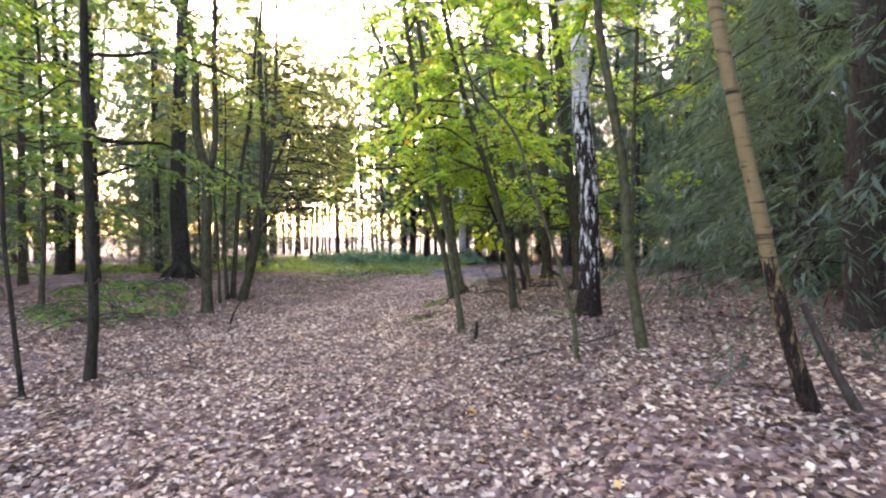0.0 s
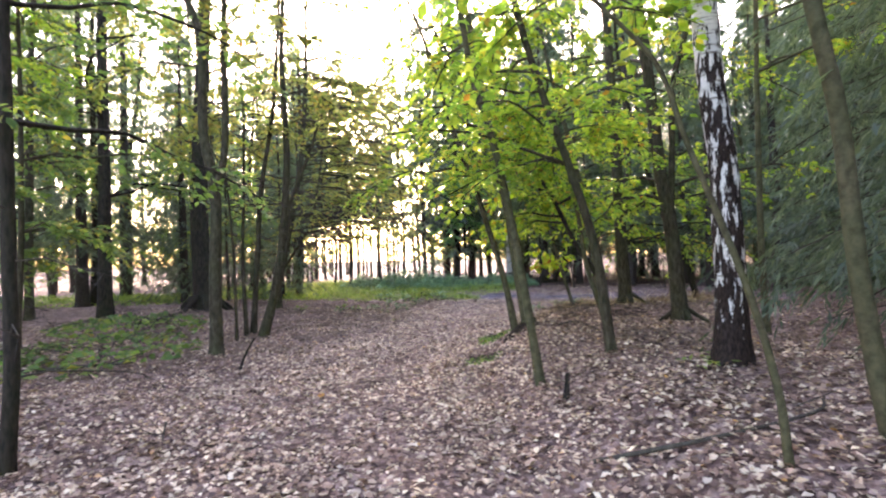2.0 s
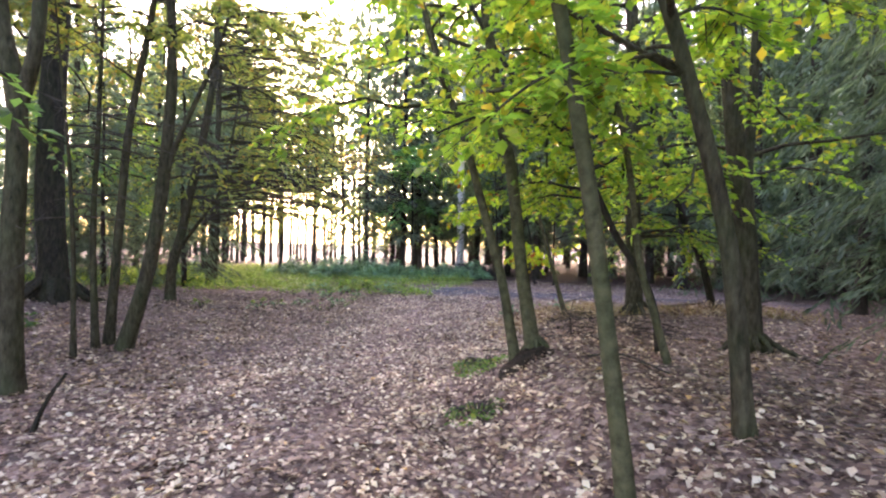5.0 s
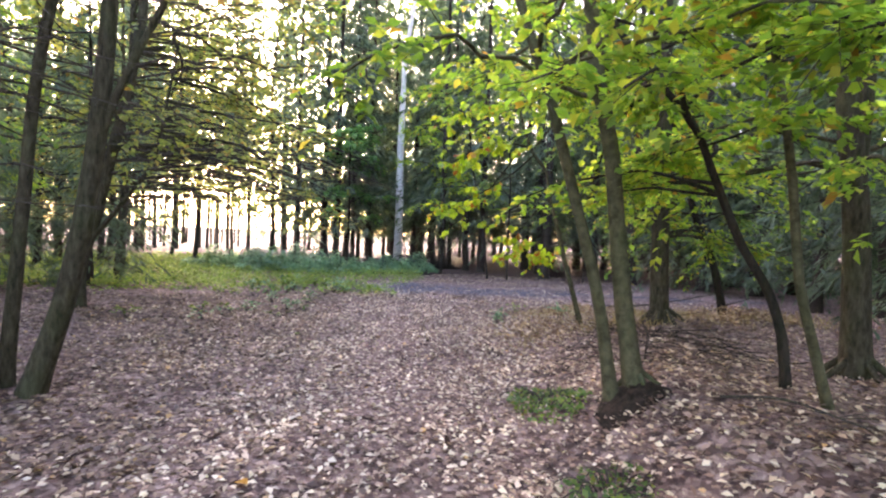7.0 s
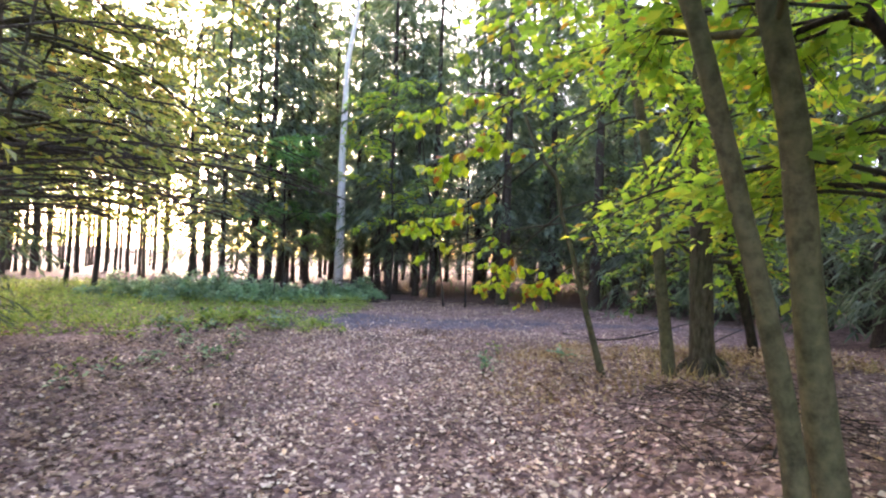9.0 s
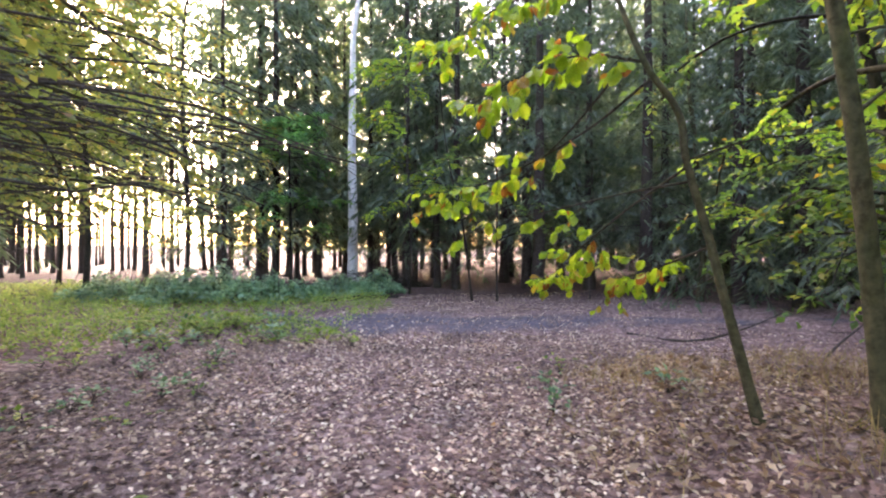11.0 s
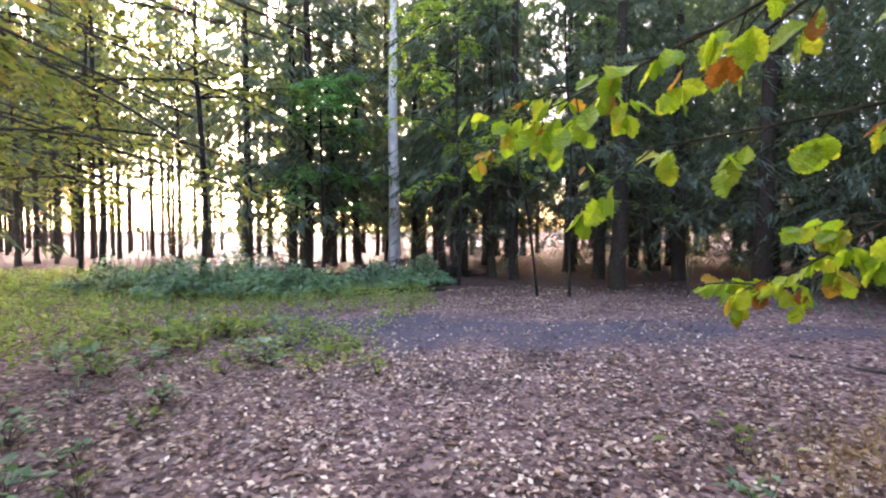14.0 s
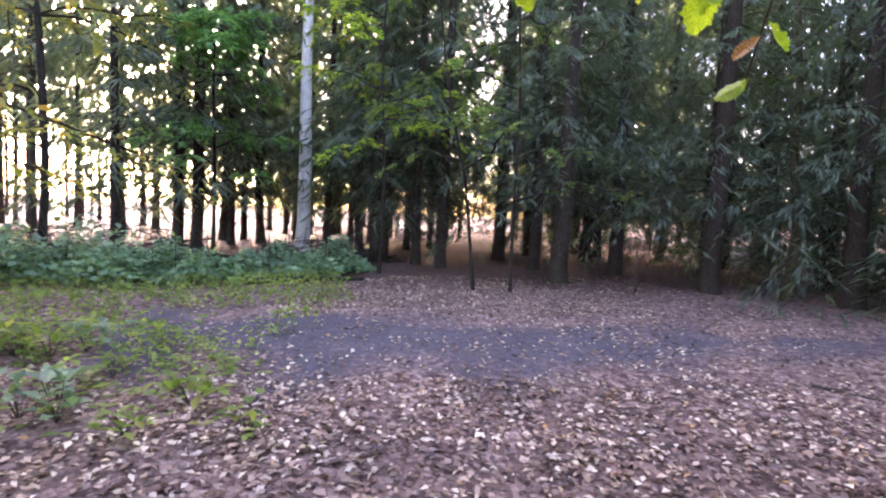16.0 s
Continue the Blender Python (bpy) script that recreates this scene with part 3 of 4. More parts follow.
earth_mound(0.20, 10.02, 0.33, 0.30, 0.07, SOIL, "dark bare earth heaped round the roots of a tree", 3)
leafy_tree("crooked_tree", "crooked dark thin tree bending over the bank",
           [(1.53, 9.90, 0.5), (1.46, 9.91, 0.86), (1.33, 9.93, 1.22), (1.08, 9.97, 1.62), (0.88, 10.01, 2.07), (0.66, 10.05, 2.55), (0.30, 10.11, 2.94), (-0.12, 10.18, 3.50)],
           0.046, 0.03, DARKBARK, BRIGHT, 6, 5.5, 1.8, 26, 1.9, 17, 14, flare=0.3, bias=0.3)
leafy_tree("slender_tree", "thin straight grey sapling on the bank",
           [(1.40, 9.41, 0.42), (1.26, 9.44, 0.88), (1.13, 9.46, 1.35), (1.03, 9.48, 2.14), (0.89, 9.50, 2.85), (0.75, 9.52, 3.31)],
           0.040, 0.028, SMOOTH, BRIGHT, 7, 6.8, 2.4, 20, 1.7, 15, 13, flare=0.3, group="slender trees on the bank")
leafy_tree("slender_tree", "slender olive barked tree in front of the oak",
           [(2.0, 13.0, 0.4), (1.86, 13.03, 1.5), (1.72, 13.05, 2.5), (1.50, 13.1, 3.7), (1.38, 13.1, 4.2)],
           0.078, 0.05, SMOOTH, BRIGHT, 16, 8.5, 1.7, 20, 1.7, 16, 14, flare=0.35, group="slender trees on the bank", bias=1.3)
leafy_tree("oak_tree", "mid sized oak with grey green furrowed trunk",
           [(2.50, 13.05, 0.4), (2.44, 13.05, 1.7), (2.40, 13.05, 3.3), (2.3, 13.05, 6.3)],
           0.15, 0.11, BARK, BRIGHT, 9, 11, 1.5, 38, 2.6, 18, 14, bias=1.3, flare=0.4, seg=14, roots=5)
leafy_tree("forked_oak_tree", "forked oak with dark furrowed trunk on the bank",
           [(2.66, 10.29, 0.5), (2.56, 10.29, 1.85), (2.42, 10.3, 2.9), (2.26, 10.3, 4.8)],
           0.135, 0.09, BARK, BRIGHT, 10, 10, 1.9, 36, 2.4, 18, 14, flare=0.45, seg=14, roots=6,
           stems=[([(2.55, 10.29, 1.8), (2.62, 10.30, 3.0), (2.68, 10.30, 4.12), (2.89, 10.32, 4.87)], 0.065, 0.05, 9)])
leafy_tree("slender_tree", "thin bent dark tree behind the bank",
           [(4.22, 13.80, 0.4), (3.95, 13.84, 1.35), (3.69, 13.89, 1.91), (3.41, 13.94, 2.84)],
           0.075, 0.05, DARKBARK, DEEP, 12, 8, 1.5, 26, 2.1, 16, 13, flare=0.3)
leafy_tree("slender_tree", "slender olive barked tree among leaf litter",
           [(2.14, 5.33, 0.3), (2.06, 5.33, 0.75), (1.97, 5.32, 1.37), (1.91, 5.32, 2.21), (1.79, 5.31, 2.88), (1.65, 5.31, 3.87)],
           0.064, 0.045, SMOOTH, BRIGHT, 13, 8, 3.8, 18, 1.8, 15, 13, flare=0.3, group="slender trees on the bank")
leafy_tree("slender_tree", "thin upright tree behind the birch",
           [(3.30, 9.07, 0.4), (3.27, 9.07, 1.82), (3.34, 9.08, 5.02)], 0.05, 0.035, SMOOTH, BRIGHT, 14, 8, 2.4, 20, 1.7, 15, 13, flare=0.3)
leafy_tree("crooked_sapling", "crooked thin bare sapling stem in the litter",
           [(1.40, 4.98, 0.3), (1.35, 4.98, 0.78), (1.2, 4.97, 1.35), (0.95, 4.96, 2.05), (0.80, 4.96, 2.5), (0.42, 4.94, 2.95), (0.28, 4.94, 3.4)],
           0.026, 0.010, SMOOTH, BRIGHT, 15, 4.4, 2.7, 7, 0.9, 9, 10, flare=0.2, seg=7, category="sapling")

# ---- trees on the far side of the path ----
leafy_tree("slender_tree", "thin dark straight tree at the edge of the path",
           [(-3.65, 5.43, 0.1), (-3.58, 5.43, 0.71), (-3.59, 5.43, 1.56), (-3.60, 5.43, 2.59), (-3.60, 5.43, 4.08)], 0.062, 0.045, DARKBARK, DEEP, 21, 8, 2.4, 24, 1.9, 15, 13, flare=0.3, dead=10)
leafy_tree("crooked_sapling", "thin bent dark sapling by the path",
           [(-3.78, 4.78, 0.06), (-3.84, 4.78, 0.60), (-3.92, 4.78, 1.57), (-3.94, 4.78, 2.47)], 0.027, 0.018, DARKBARK, DEEP, 22, 4.5, 2.2, 6, 1.0, 9, 9, flare=0.2, seg=7, category="sapling")
leafy_tree("oak_tree", "oak with grey trunk among dim undergrowth",
           [(-9.93, 11.5, 0.42), (-9.9, 11.5, 2.5), (-9.82, 11.51, 5.77)], 0.10, 0.08, BARK, DEEP, 23, 10, 2.2, 30, 2.6, 17, 13, 0.1, dead=6)
leafy_tree("oak_tree", "dark mid sized oak among dim undergrowth",
           [(-8.71, 12.10, 0.45), (-8.67, 12.10, 3.03), (-8.67, 12.10, 7.26)], 0.17, 0.13, DARKBARK, DEEP, 24, 12, 2.6, 32, 2.8, 17, 13, 0.1, dead=8)
leafy_tree("large_oak_tree", "large dark trunked oak with a flared foot",
           [(-7.14, 13.30, 0.43), (-7.24, 13.30, 2.60), (-7.15, 13.30, 4.86), (-6.99, 13.31, 7.84)], 0.255, 0.17, DARKBARK, OLIVE, 25, 13, 4.2, 30, 2.9, 17, 13, 0.1, flare=0.5, seg=16, dead=8, roots=7)
leafy_tree("forked_tree", "forked grey brown tree at the edge of the path",
           [(-4.40, 9.32, 0.06), (-4.40, 9.32, 1.33), (-4.37, 9.32, 2.59), (-4.54, 9.31, 3.53), (-4.54, 9.31, 4.78), (-4.68, 9.31, 5.39), (-4.93, 9.29, 5.91)], 0.115, 0.06, BARK, OLIVE, 26, 8.5, 4.4, 20, 1.9, 15, 13, flare=0.3, dead=8,
           stems=[([(-4.38, 9.32, 2.5), (-4.20, 9.33, 3.32), (-4.19, 9.33, 4.88), (-4.15, 9.33, 5.91)], 0.072, 0.05, 8)])
leafy_tree("multi_stem_tree", "clump of leaning grey brown stems beside the path",
           [(-4.57, 11.10, 0.16), (-4.28, 11.12, 1.10), (-4.12, 11.13, 2.18), (-4.03, 11.14, 3.61), (-4.09, 11.14, 5.39)], 0.105, 0.05, BARK, OLIVE, 27, 8, 3.8, 26, 1.8, 15, 13, flare=0.35, dead=44, dead_len=2.0, dead_r=0.010, dead_bias=0.6,
           stems=[([(-4.14, 11.13, 2.09), (-3.95, 11.15, 2.72), (-3.57, 11.17, 3.61), (-3.32, 11.19, 4.42)], 0.048, 0.025, 5.0),
                  ([(-4.81, 11.20, 0.18), (-4.70, 11.20, 1.54), (-4.59, 11.21, 2.90), (-4.35, 11.23, 4.26), (-4.24, 11.24, 5.44)], 0.07, 0.04, 7.5),
                  ([(-4.80, 10.60, 0.19), (-4.82, 10.60, 1.37), (-4.88, 10.60, 2.37), (-4.94, 10.59, 3.04)], 0.036, 0.02, 4.2),
                  ([(-4.83, 11.00, 0.30), (-4.88, 11.00, 1.54), (-4.84, 11.00, 2.68)], 0.05, 0.03, 5.0)])
leafy_tree("leaning_tree", "leaning dark tree with bare horizontal branches by the clearing",
           [(-6.04, 14.84, 0.32), (-6.01, 14.83, 0.93), (-5.81, 14.80, 1.63), (-5.61, 14.76, 2.50), (-5.37, 14.72, 3.53), (-5.18, 14.69, 4.64)], 0.11, 0.07, BARK, OLIVE, 28, 8.5, 2.6, 30, 3.6, 20, 13, flare=0.3, dead=60, dead_len=3.9, bias=0.7, rise=0.15, droop=0.3, dead_r=0.017, dead_bias=0.95,
           stems=[([(-5.95, 14.8, 1.2), (-5.55, 14.75, 1.7), (-5.05, 14.7, 2.4), (-4.9, 14.7, 2.9)], 0.045, 0.03, 4.5)])
leafy_tree("spreading_tree", "tree with long drooping boughs of olive leaves over the clearing",
           [(-7.6, 19.8, 0), (-7.5, 19.8, 2), (-7.4, 19.8, 5)], 0.13, 0.09, BARK, OLIVE, 29, 9.5, 2.5, 84, 4.8, 28, 13, 0.085, flare=0.3, dead=44, dead_len=4.0, dead_r=0.014, dead_bias=1.3, bias=1.5, rise=0.10, droop=0.22)

for k, (x, y, r, tall, foliage, low, wide) in enumerate([(-11.8, 15.2, 0.13, 10, OLIVE, 2.2, 2.8), (-10.6, 19.0, 0.10, 9, BRIGHT, 1.6, 2.6), (-14.5, 13.0, 0.14, 11, DEEP, 2.0, 3.0), (-6.6, 8.2, 0.05, 6.5, DEEP, 1.6, 1.8),
                                                          (-15.5, 21.0, 0.16, 11, BRIGHT, 2.0, 3.2), (-7.6, 7.0, 0.07, 8, BRIGHT, 2.6, 2.0), (-12.0, 24.5, 0.12, 10, OLIVE, 2.4, 3.2), (-9.6, 8.6, 0.07, 8, DEEP, 1.5, 2.2), (-13.2, 11.4, 0.10, 10, BRIGHT, 1.8, 2.8), (-11.2, 27.5, 0.13, 11, OLIVE, 3.0, 3.4), (-9.0, 30.5, 0.12, 11, OLIVE, 4.0, 3.2), (-15.5, 29.0, 0.15, 12, DEEP, 3.0, 3.4), (-5.4, 28.2, 0.10, 11, OLIVE, 1.7, 3.0), (-9.0, 23.2, 0.09, 10, OLIVE, 1.9, 3.2), (-10.8, 33.0, 0.10, 11, OLIVE, 1.9, 3.0)]):
    leafy_tree("broadleaf_tree", "broadleaved tree with thin green crown behind the path", [(x, y, 0), (x + 0.1, y, 2), (x, y + 0.1, 4.5)], r, r * 0.7, BARK if k % 2 else DARKBARK, foliage, 200 + k, tall, low, 30, wide, 18, 13, 0.1, dead=8, group="trees behind the path")
leafy_tree("young_broadleaf_tree", "young broadleaved tree with a blue green crown by the pale trunk", [(-2.2, 30.2, 0), (-2.2, 30.2, 2.5), (-2.25, 30.2, 4.5)], 0.07, 0.04, DARKBARK, MINT, 221, 6.2, 2.0, 36, 1.8, 20, 14, 0.13, flare=0.2)
for k, (x, y, tall, foliage, low, wide) in enumerate([(1.7, 27.0, 8.5, BRIGHT, 2.6, 2.2)]):
    leafy_tree("understorey_tree", "slim understorey tree with light green leaves", [(x, y, 0), (x + 0.05, y, 2), (x - 0.05, y, 4)], 0.05, 0.035, DARKBARK, foliage, 240 + k, tall, low, 26, wide, 16, 13, 0.1, flare=0.2, group="understorey trees")

# ---- saplings at the crossing ----
leafy_tree("slender_tree", "thin dark understorey sapling before the spruces",
           [(2.95, 24.16, 0), (2.73, 24.24, 1.91), (2.53, 24.31, 2.87)], 0.04, 0.02, DARKBARK, DEEP, 31, 7.5, 1.3, 16, 1.7, 13, 11, flare=0.2, seg=7, category="sapling")
leafy_tree("slender_tree", "thin dark understorey sapling before the spruces",
           [(3.6, 23.87, 0), (3.58, 23.88, 1.41), (3.59, 23.87, 3.45), (3.48, 23.91, 5.52)], 0.04, 0.02, DARKBARK, DEEP, 32, 8.5, 1.3, 18, 1.7, 13, 11, flare=0.2, seg=7, category="sapling")
leafy_tree("crooked_tree", "crooked pale barked tree before the dark spruces",
           [(9.53, 22.66, 0), (9.61, 22.63, 1.56), (9.42, 22.69, 2.96), (9.4, 22.7, 4.45), (9.2, 22.75, 6.15)], 0.12, 0.07, SMOOTH, DEEP, 33, 9, 4.2, 8, 1.6, 8, 9, flare=0.3, dead=12)
leafy_tree("bare_pale_trunk", "tall pale limbless trunk at the forest edge",
           [(0.32, 32.5, 0), (0.34, 32.5, 2.6), (0.30, 32.5, 6.0), (0.34, 32.5, 9.0)], 0.27, 0.17, PALE, DEEP, 34, 14, 11, 4, 1.5, 8, 8, flare=0.25, seg=14, dead=10)

# ---- spruces ----
near_a = spruce("spruce_tree", "dark dense spruce with drooping boughs down low", 41, 14, 0.22, 0.9, 3.1, 23, 6, 13, 6, 0.24, thin=0.15)
fine = spruce("spruce_tree", "dark dense spruce with drooping boughs down low", 41, 14, 0.22, 0.9, 3.1, 26, 6, 20, 9, 0.155, thin=0.14)
near_b = spruce("spruce_tree", "dark spruce with bare lower trunk and feathery boughs", 42, 15, 0.22, 2.3, 3.0, 25, 6, 13, 7, 0.22, 0.6, thin=0.14, dead=14)
far_a = spruce("spruce_tree", "tall spruce with bare dead lower branches", 43, 17, 0.16, 2.6, 2.9, 24, 6, 8, 4, 0.42, 0.8, dead=9, thin=0.15)
far_b = spruce("spruce_tree", "tall spruce with bare dead lower branches", 44, 18, 0.17, 3.4, 3.0, 24, 6, 8, 4, 0.42, 0.8, dead=9, thin=0.15)
far_c = spruce("spruce_tree", "slim spruce with bare dead lower branches", 45, 16, 0.12, 2.0, 2.5, 23, 6, 8, 4, 0.40, 0.5, dead=9, thin=0.15)
pole = spruce("bare_spruce_tree", "thin bare stemmed spruce with dead side twigs", 47, 17, 0.12, 4.6, 2.5, 17, 5, 8, 4, 0.42, 0.8, "bare spruces", dead=11, thin=0.17)
mast = spruce("bare_spruce_tree", "tall thin bare spruce stem with few dead twigs", 48, 18, 0.11, 7.2, 2.2, 15, 5, 8, 4, 0.42, 1.0, "bare spruces", dead=11, thin=0.17)
young = spruce("young_spruce_tree", "young blue green spruce at the clearing", 46, 5.5, 0.06, 0.6, 1.5, 16, 6, 10, 6, 0.17, 0.3, "young spruces", thin=0.16)


def stand(tree, x, y, turn, size=1.0):
    m = pose(x, y, gz(x, y), 0, 0, turn) @ Matrix.Scale(size, 4)
    return copy_thing(tree, m)


def place(tree, x, y, turn):
    tree.location = (x, y, gz(x, y))
    tree.rotation_euler = (0, 0, radians(turn))


place(fine, 5.09, 6.34, 20)
place(near_a, 7.6, 12.6, 140)
place(near_b, 8.3, 23.5, 50)
place(far_a, 2.4, 33.5, 0)
place(far_b, 1.5, 35.6, 30)
place(far_c, -4.5, 30.3, 70)
place(pole, -6.34, 39.4, 10)
place(mast, -12.0, 46.0, 0)
place(young, -7.0, 17.2, 0)
spots = np.random.default_rng(51)
# spruces at y < 1.5 and at (9.6, 4.4) are unseen, added for shade
for tree, x, y, s in [(fine, 6.6, 9.6, 0.95), (near_b, 8.8, 7.0, 1.05), (near_a, 6.2, 3.4, 0.9), (far_c, 7.6, 0.9, 1.0), (near_a, 9.6, 4.4, 1.0), (far_c, 5.9, -0.9, 0.9), (far_c, 10.6, 1.2, 1.0), (near_a, 11.2, 20.8, 1.15), (near_a, 14.8, 21.8, 1.25), (near_a, 17.0, 24.0, 1.3), (near_a, 9.9, 21.6, 0.95), (near_a, 19.5, 22.5, 1.4), (near_a, 17.5, 29.5, 1.3), (near_a, 15.0, 17.2, 1.25), (near_b, 5.55, 25.2, 1.0), (near_a, 8.6, 10.8, 1.15), (near_a, 11.0, 8.0, 1.15), (near_a, 10.6, 10.4, 1.1), (near_b, 9.6, 15.4, 1.0),
                      (near_a, 13.0, 14.0, 1.1), (near_b, 12.2, 6.0, 1.1), (near_b, 8.5, 26.9, 0.95), (near_a, 13.2, 21.2, 1.0), (near_a, 11.6, 26.6, 1.0), (near_a, 15.5, 25.0, 1.0), (near_a, 14.5, 28.5, 1.0), (near_a, 8.6, 32.0, 1.0), (near_a, 11.8, 33.5, 1.0),
                      (far_c, 16.5, 19.0, 1.1), (near_b, 9.78, 30.0, 1.0), (near_b, 6.6, 30.5, 1.0), (far_a, 14.0, 31.0, 1.1), (far_b, 19.5, 28.0, 1.1), (far_a, 18.0, 34.0, 1.1), (near_b, 3.2, 29.0, 0.7),
                      (near_a, -9.5, 16.0, 0.6), (near_b, -11.5, 14.5, 0.75), (near_a, -12.5, 10.0, 0.8), (near_b, -13.5, 18.5, 0.9), (near_a, -14.5, 7.0, 0.9), (near_b, -10.5, 6.0, 0.7),
                      (far_c, 11.0, 3.5, 1.0), (far_c, 14.5, 9.0, 1.0), (far_a, 15.0, 4.0, 1.0), (far_c, 16.0, 12.0, 1.0), (far_a, 9.5, 17.0, 0.9), (far_c, 17.5, 16.0, 1.0), (far_a, 12.8, 17.8, 1.0), (near_a, 8.8, 14.0, 1.1), (near_a, 12.4, 18.6, 1.1), (near_a, 12.9, 24.0, 1.05), (young, -9.0, 9.0, 0.7), (young, -11.0, 18.0, 0.8), (young, -7.9, 15.6, 0.8)]:
    stand(tree, x, y, spots.uniform(0, 360), s)
# the spruce wood behind the crossing, with a lighter gap towards the sun
taken = [(0.15, 32.5), (2.4, 33.5), (5.55, 25.2), (-4.5, 30.3), (8.74, 23.8), (-6.3, 39.4), (-2.2, 32.0)]
for tree, x, y in ((far_b, -6.2, 44.9), (far_a, -2.44, 37.3), (far_c, -1.7, 37.8), (pole, -5.7, 49.4), (far_c, -1.1, 39.9), (far_c, 0.2, 43.5), (far_a, 1.6, 45.0), (far_b, 2.9, 44.0), (far_c, 0.9, 48.0), (far_a, -0.6, 47.0), (far_a, 3.6, 37.0), (far_c, 4.4, 34.2), (far_a, -3.6, 33.6), (far_c, -2.0, 35.0), (far_b, -3.9, 41.0), (far_a, -1.0, 36.2), (far_b, 0.5, 38.6), (far_a, -2.9, 32.4)):
    taken.append((x, y))
    stand(tree, x, y, spots.uniform(0, 360), 1.15)
count = 0
while count < 82:
    x, y = spots.uniform(-34, 30), spots.uniform(27, 62)
    bearing = math.degrees(math.atan2(x + 1.2, y - 8))
    gap = -34 < bearing < -9.5
    if -9 < x < 1.8 and y < 33 or x < -6 and y < 29 or any((x - a) ** 2 + (y - b) ** 2 < 1.7 for a, b in taken) or abs(x - 0.15) < 1.4 and y < 32.5:
        continue
    if gap and y < 34 or -23.5 < bearing < -10.5 and y < 62:
        continue
    taken.append((x, y))
    stand(pole if gap and count % 2 else (far_a, far_b, far_c)[count % 3], x, y, spots.uniform(0, 360), spots.uniform(0.95, 1.3))
    count += 1
for k in range(46):
    y = spots.uniform(38, 70)
    x = -1.2 + (y - 8) * math.tan(radians(spots.uniform(-28, -12)))
    stand(mast, x, y, spots.uniform(0, 360), spots.uniform(0.85, 1.15))
for k in range(10):
    y = spots.uniform(54, 74)
    x = -1.2 + (y - 8) * math.tan(radians(-34 + k + spots.uniform(-0.4, 0.4)))
    stand((pole, far_b)[k % 2], x, y, spots.uniform(0, 360), spots.uniform(1.0, 1.3))
# woods that close the sides; those behind the start are unseen and block skylight
for k in range(16):
    a = radians(95 + k * 16.6)
    d = spots.uniform(13, 24)
    x, y = 1 + d * math.sin(a), 8 + d * math.cos(a)
    if y < 3 or abs(x) > 11:
        stand((far_c, far_a)[k % 2], x, y, spots.uniform(0, 360), 1.0)
# unseen rows behind the start, added only to shade the right-hand bank
for k in range(14):
    x, y = 5.0 + 2.7 * (k % 4) + spots.uniform(-0.7, 0.7), -1.5 - 3.0 * (k // 4) + spots.uniform(-0.8, 0.8)
    stand((far_c, far_b, far_a)[k % 3], x, y, spots.uniform(0, 360), 1.0)
for x, y in ((-13.0, 21.5), (-17.5, 17.0), (-16.0, 25.0), (-19.5, 21.5), (-13.5, 28.5), (-18.5, 31.0), (-20.0, 12.5), (-17.0, 9.0)):
    stand((far_c, far_a)[int(x) % 2], x, y, spots.uniform(0, 360), 0.9)


# ---- clearing, brambles, undergrowth ----
def build_meadow():
    rng = np.random.default_rng(61)
    n = 37000
    x, y = rng.uniform(-16, 0.5, n), rng.uniform(13.5, 34, n)
    front = np.interp(x, [-16, -11, -6.5, -4.5, -3, -1.5, 0.5], [14.5, 15, 16.5, 19.6, 20.3, 19.4, 24])
    back = np.interp(x, [-16, -8, -4, -2.4, -1.2, 0.5], [36, 34, 26, 22.2, 20.8, 25.5])
    inside = (y > front + rng.normal(0, 0.5, n)) & (y < back + rng.normal(0, 0.4, n)) | (y > 22.9) & (y < 26) & (x > -4) & (x < 0.6)
    inside &= rng.random(n) < np.interp(y, [14, 20, 34], [0.9, 1.0, 0.6])
    x, y = x[inside], y[inside]
    n = len(x)
    p = np.column_stack([x, y, height(x, y)])
    tall = np.interp(y - np.interp(x, [-16, -11, -6.5, -4.5, -3, -1.5], [14.5, 15, 16.5, 19.6, 20.3, 19.4]), [0, 2.5], [0.08, 0.24]) * rng.uniform(0.4, 1.3, n)
    d = np.column_stack([rng.normal(0, 0.45, (n, 2)), np.ones(n)])
    nn = np.column_stack([rng.normal(0, 1, (n, 2)), np.zeros(n)])
    g = Geo()
    thin = rng.random(n) < 0.35
    g.blades(p[thin], d[thin], nn[thin], tall[thin], 0.008 + 0.014 * rng.random(thin.sum()), 0.2, 0.4)
    # small broad leaves on the stalks
    k = rng.choice(n, n * 2)
    d = d / np.linalg.norm(d, axis=1, keepdims=True)
    q = p[k] + d[k] * (tall[k] * rng.uniform(0.4, 1, len(k)))[:, None]
    side = np.column_stack([rng.normal(0, 1, (len(k), 2)), rng.normal(0.1, 0.3, len(k))])
    g.blades(q, side, np.column_stack([rng.normal(0, 0.4, (len(k), 2)), np.ones(len(k))]), rng.uniform(0.05, 0.11, len(k)), rng.uniform(0.03, 0.06, len(k)), 0.2)
    flat_thing("meadow_herbs", g, HERB, "bright yellow green herbs and grass in the sunlit clearing", "undergrowth", "stuff")


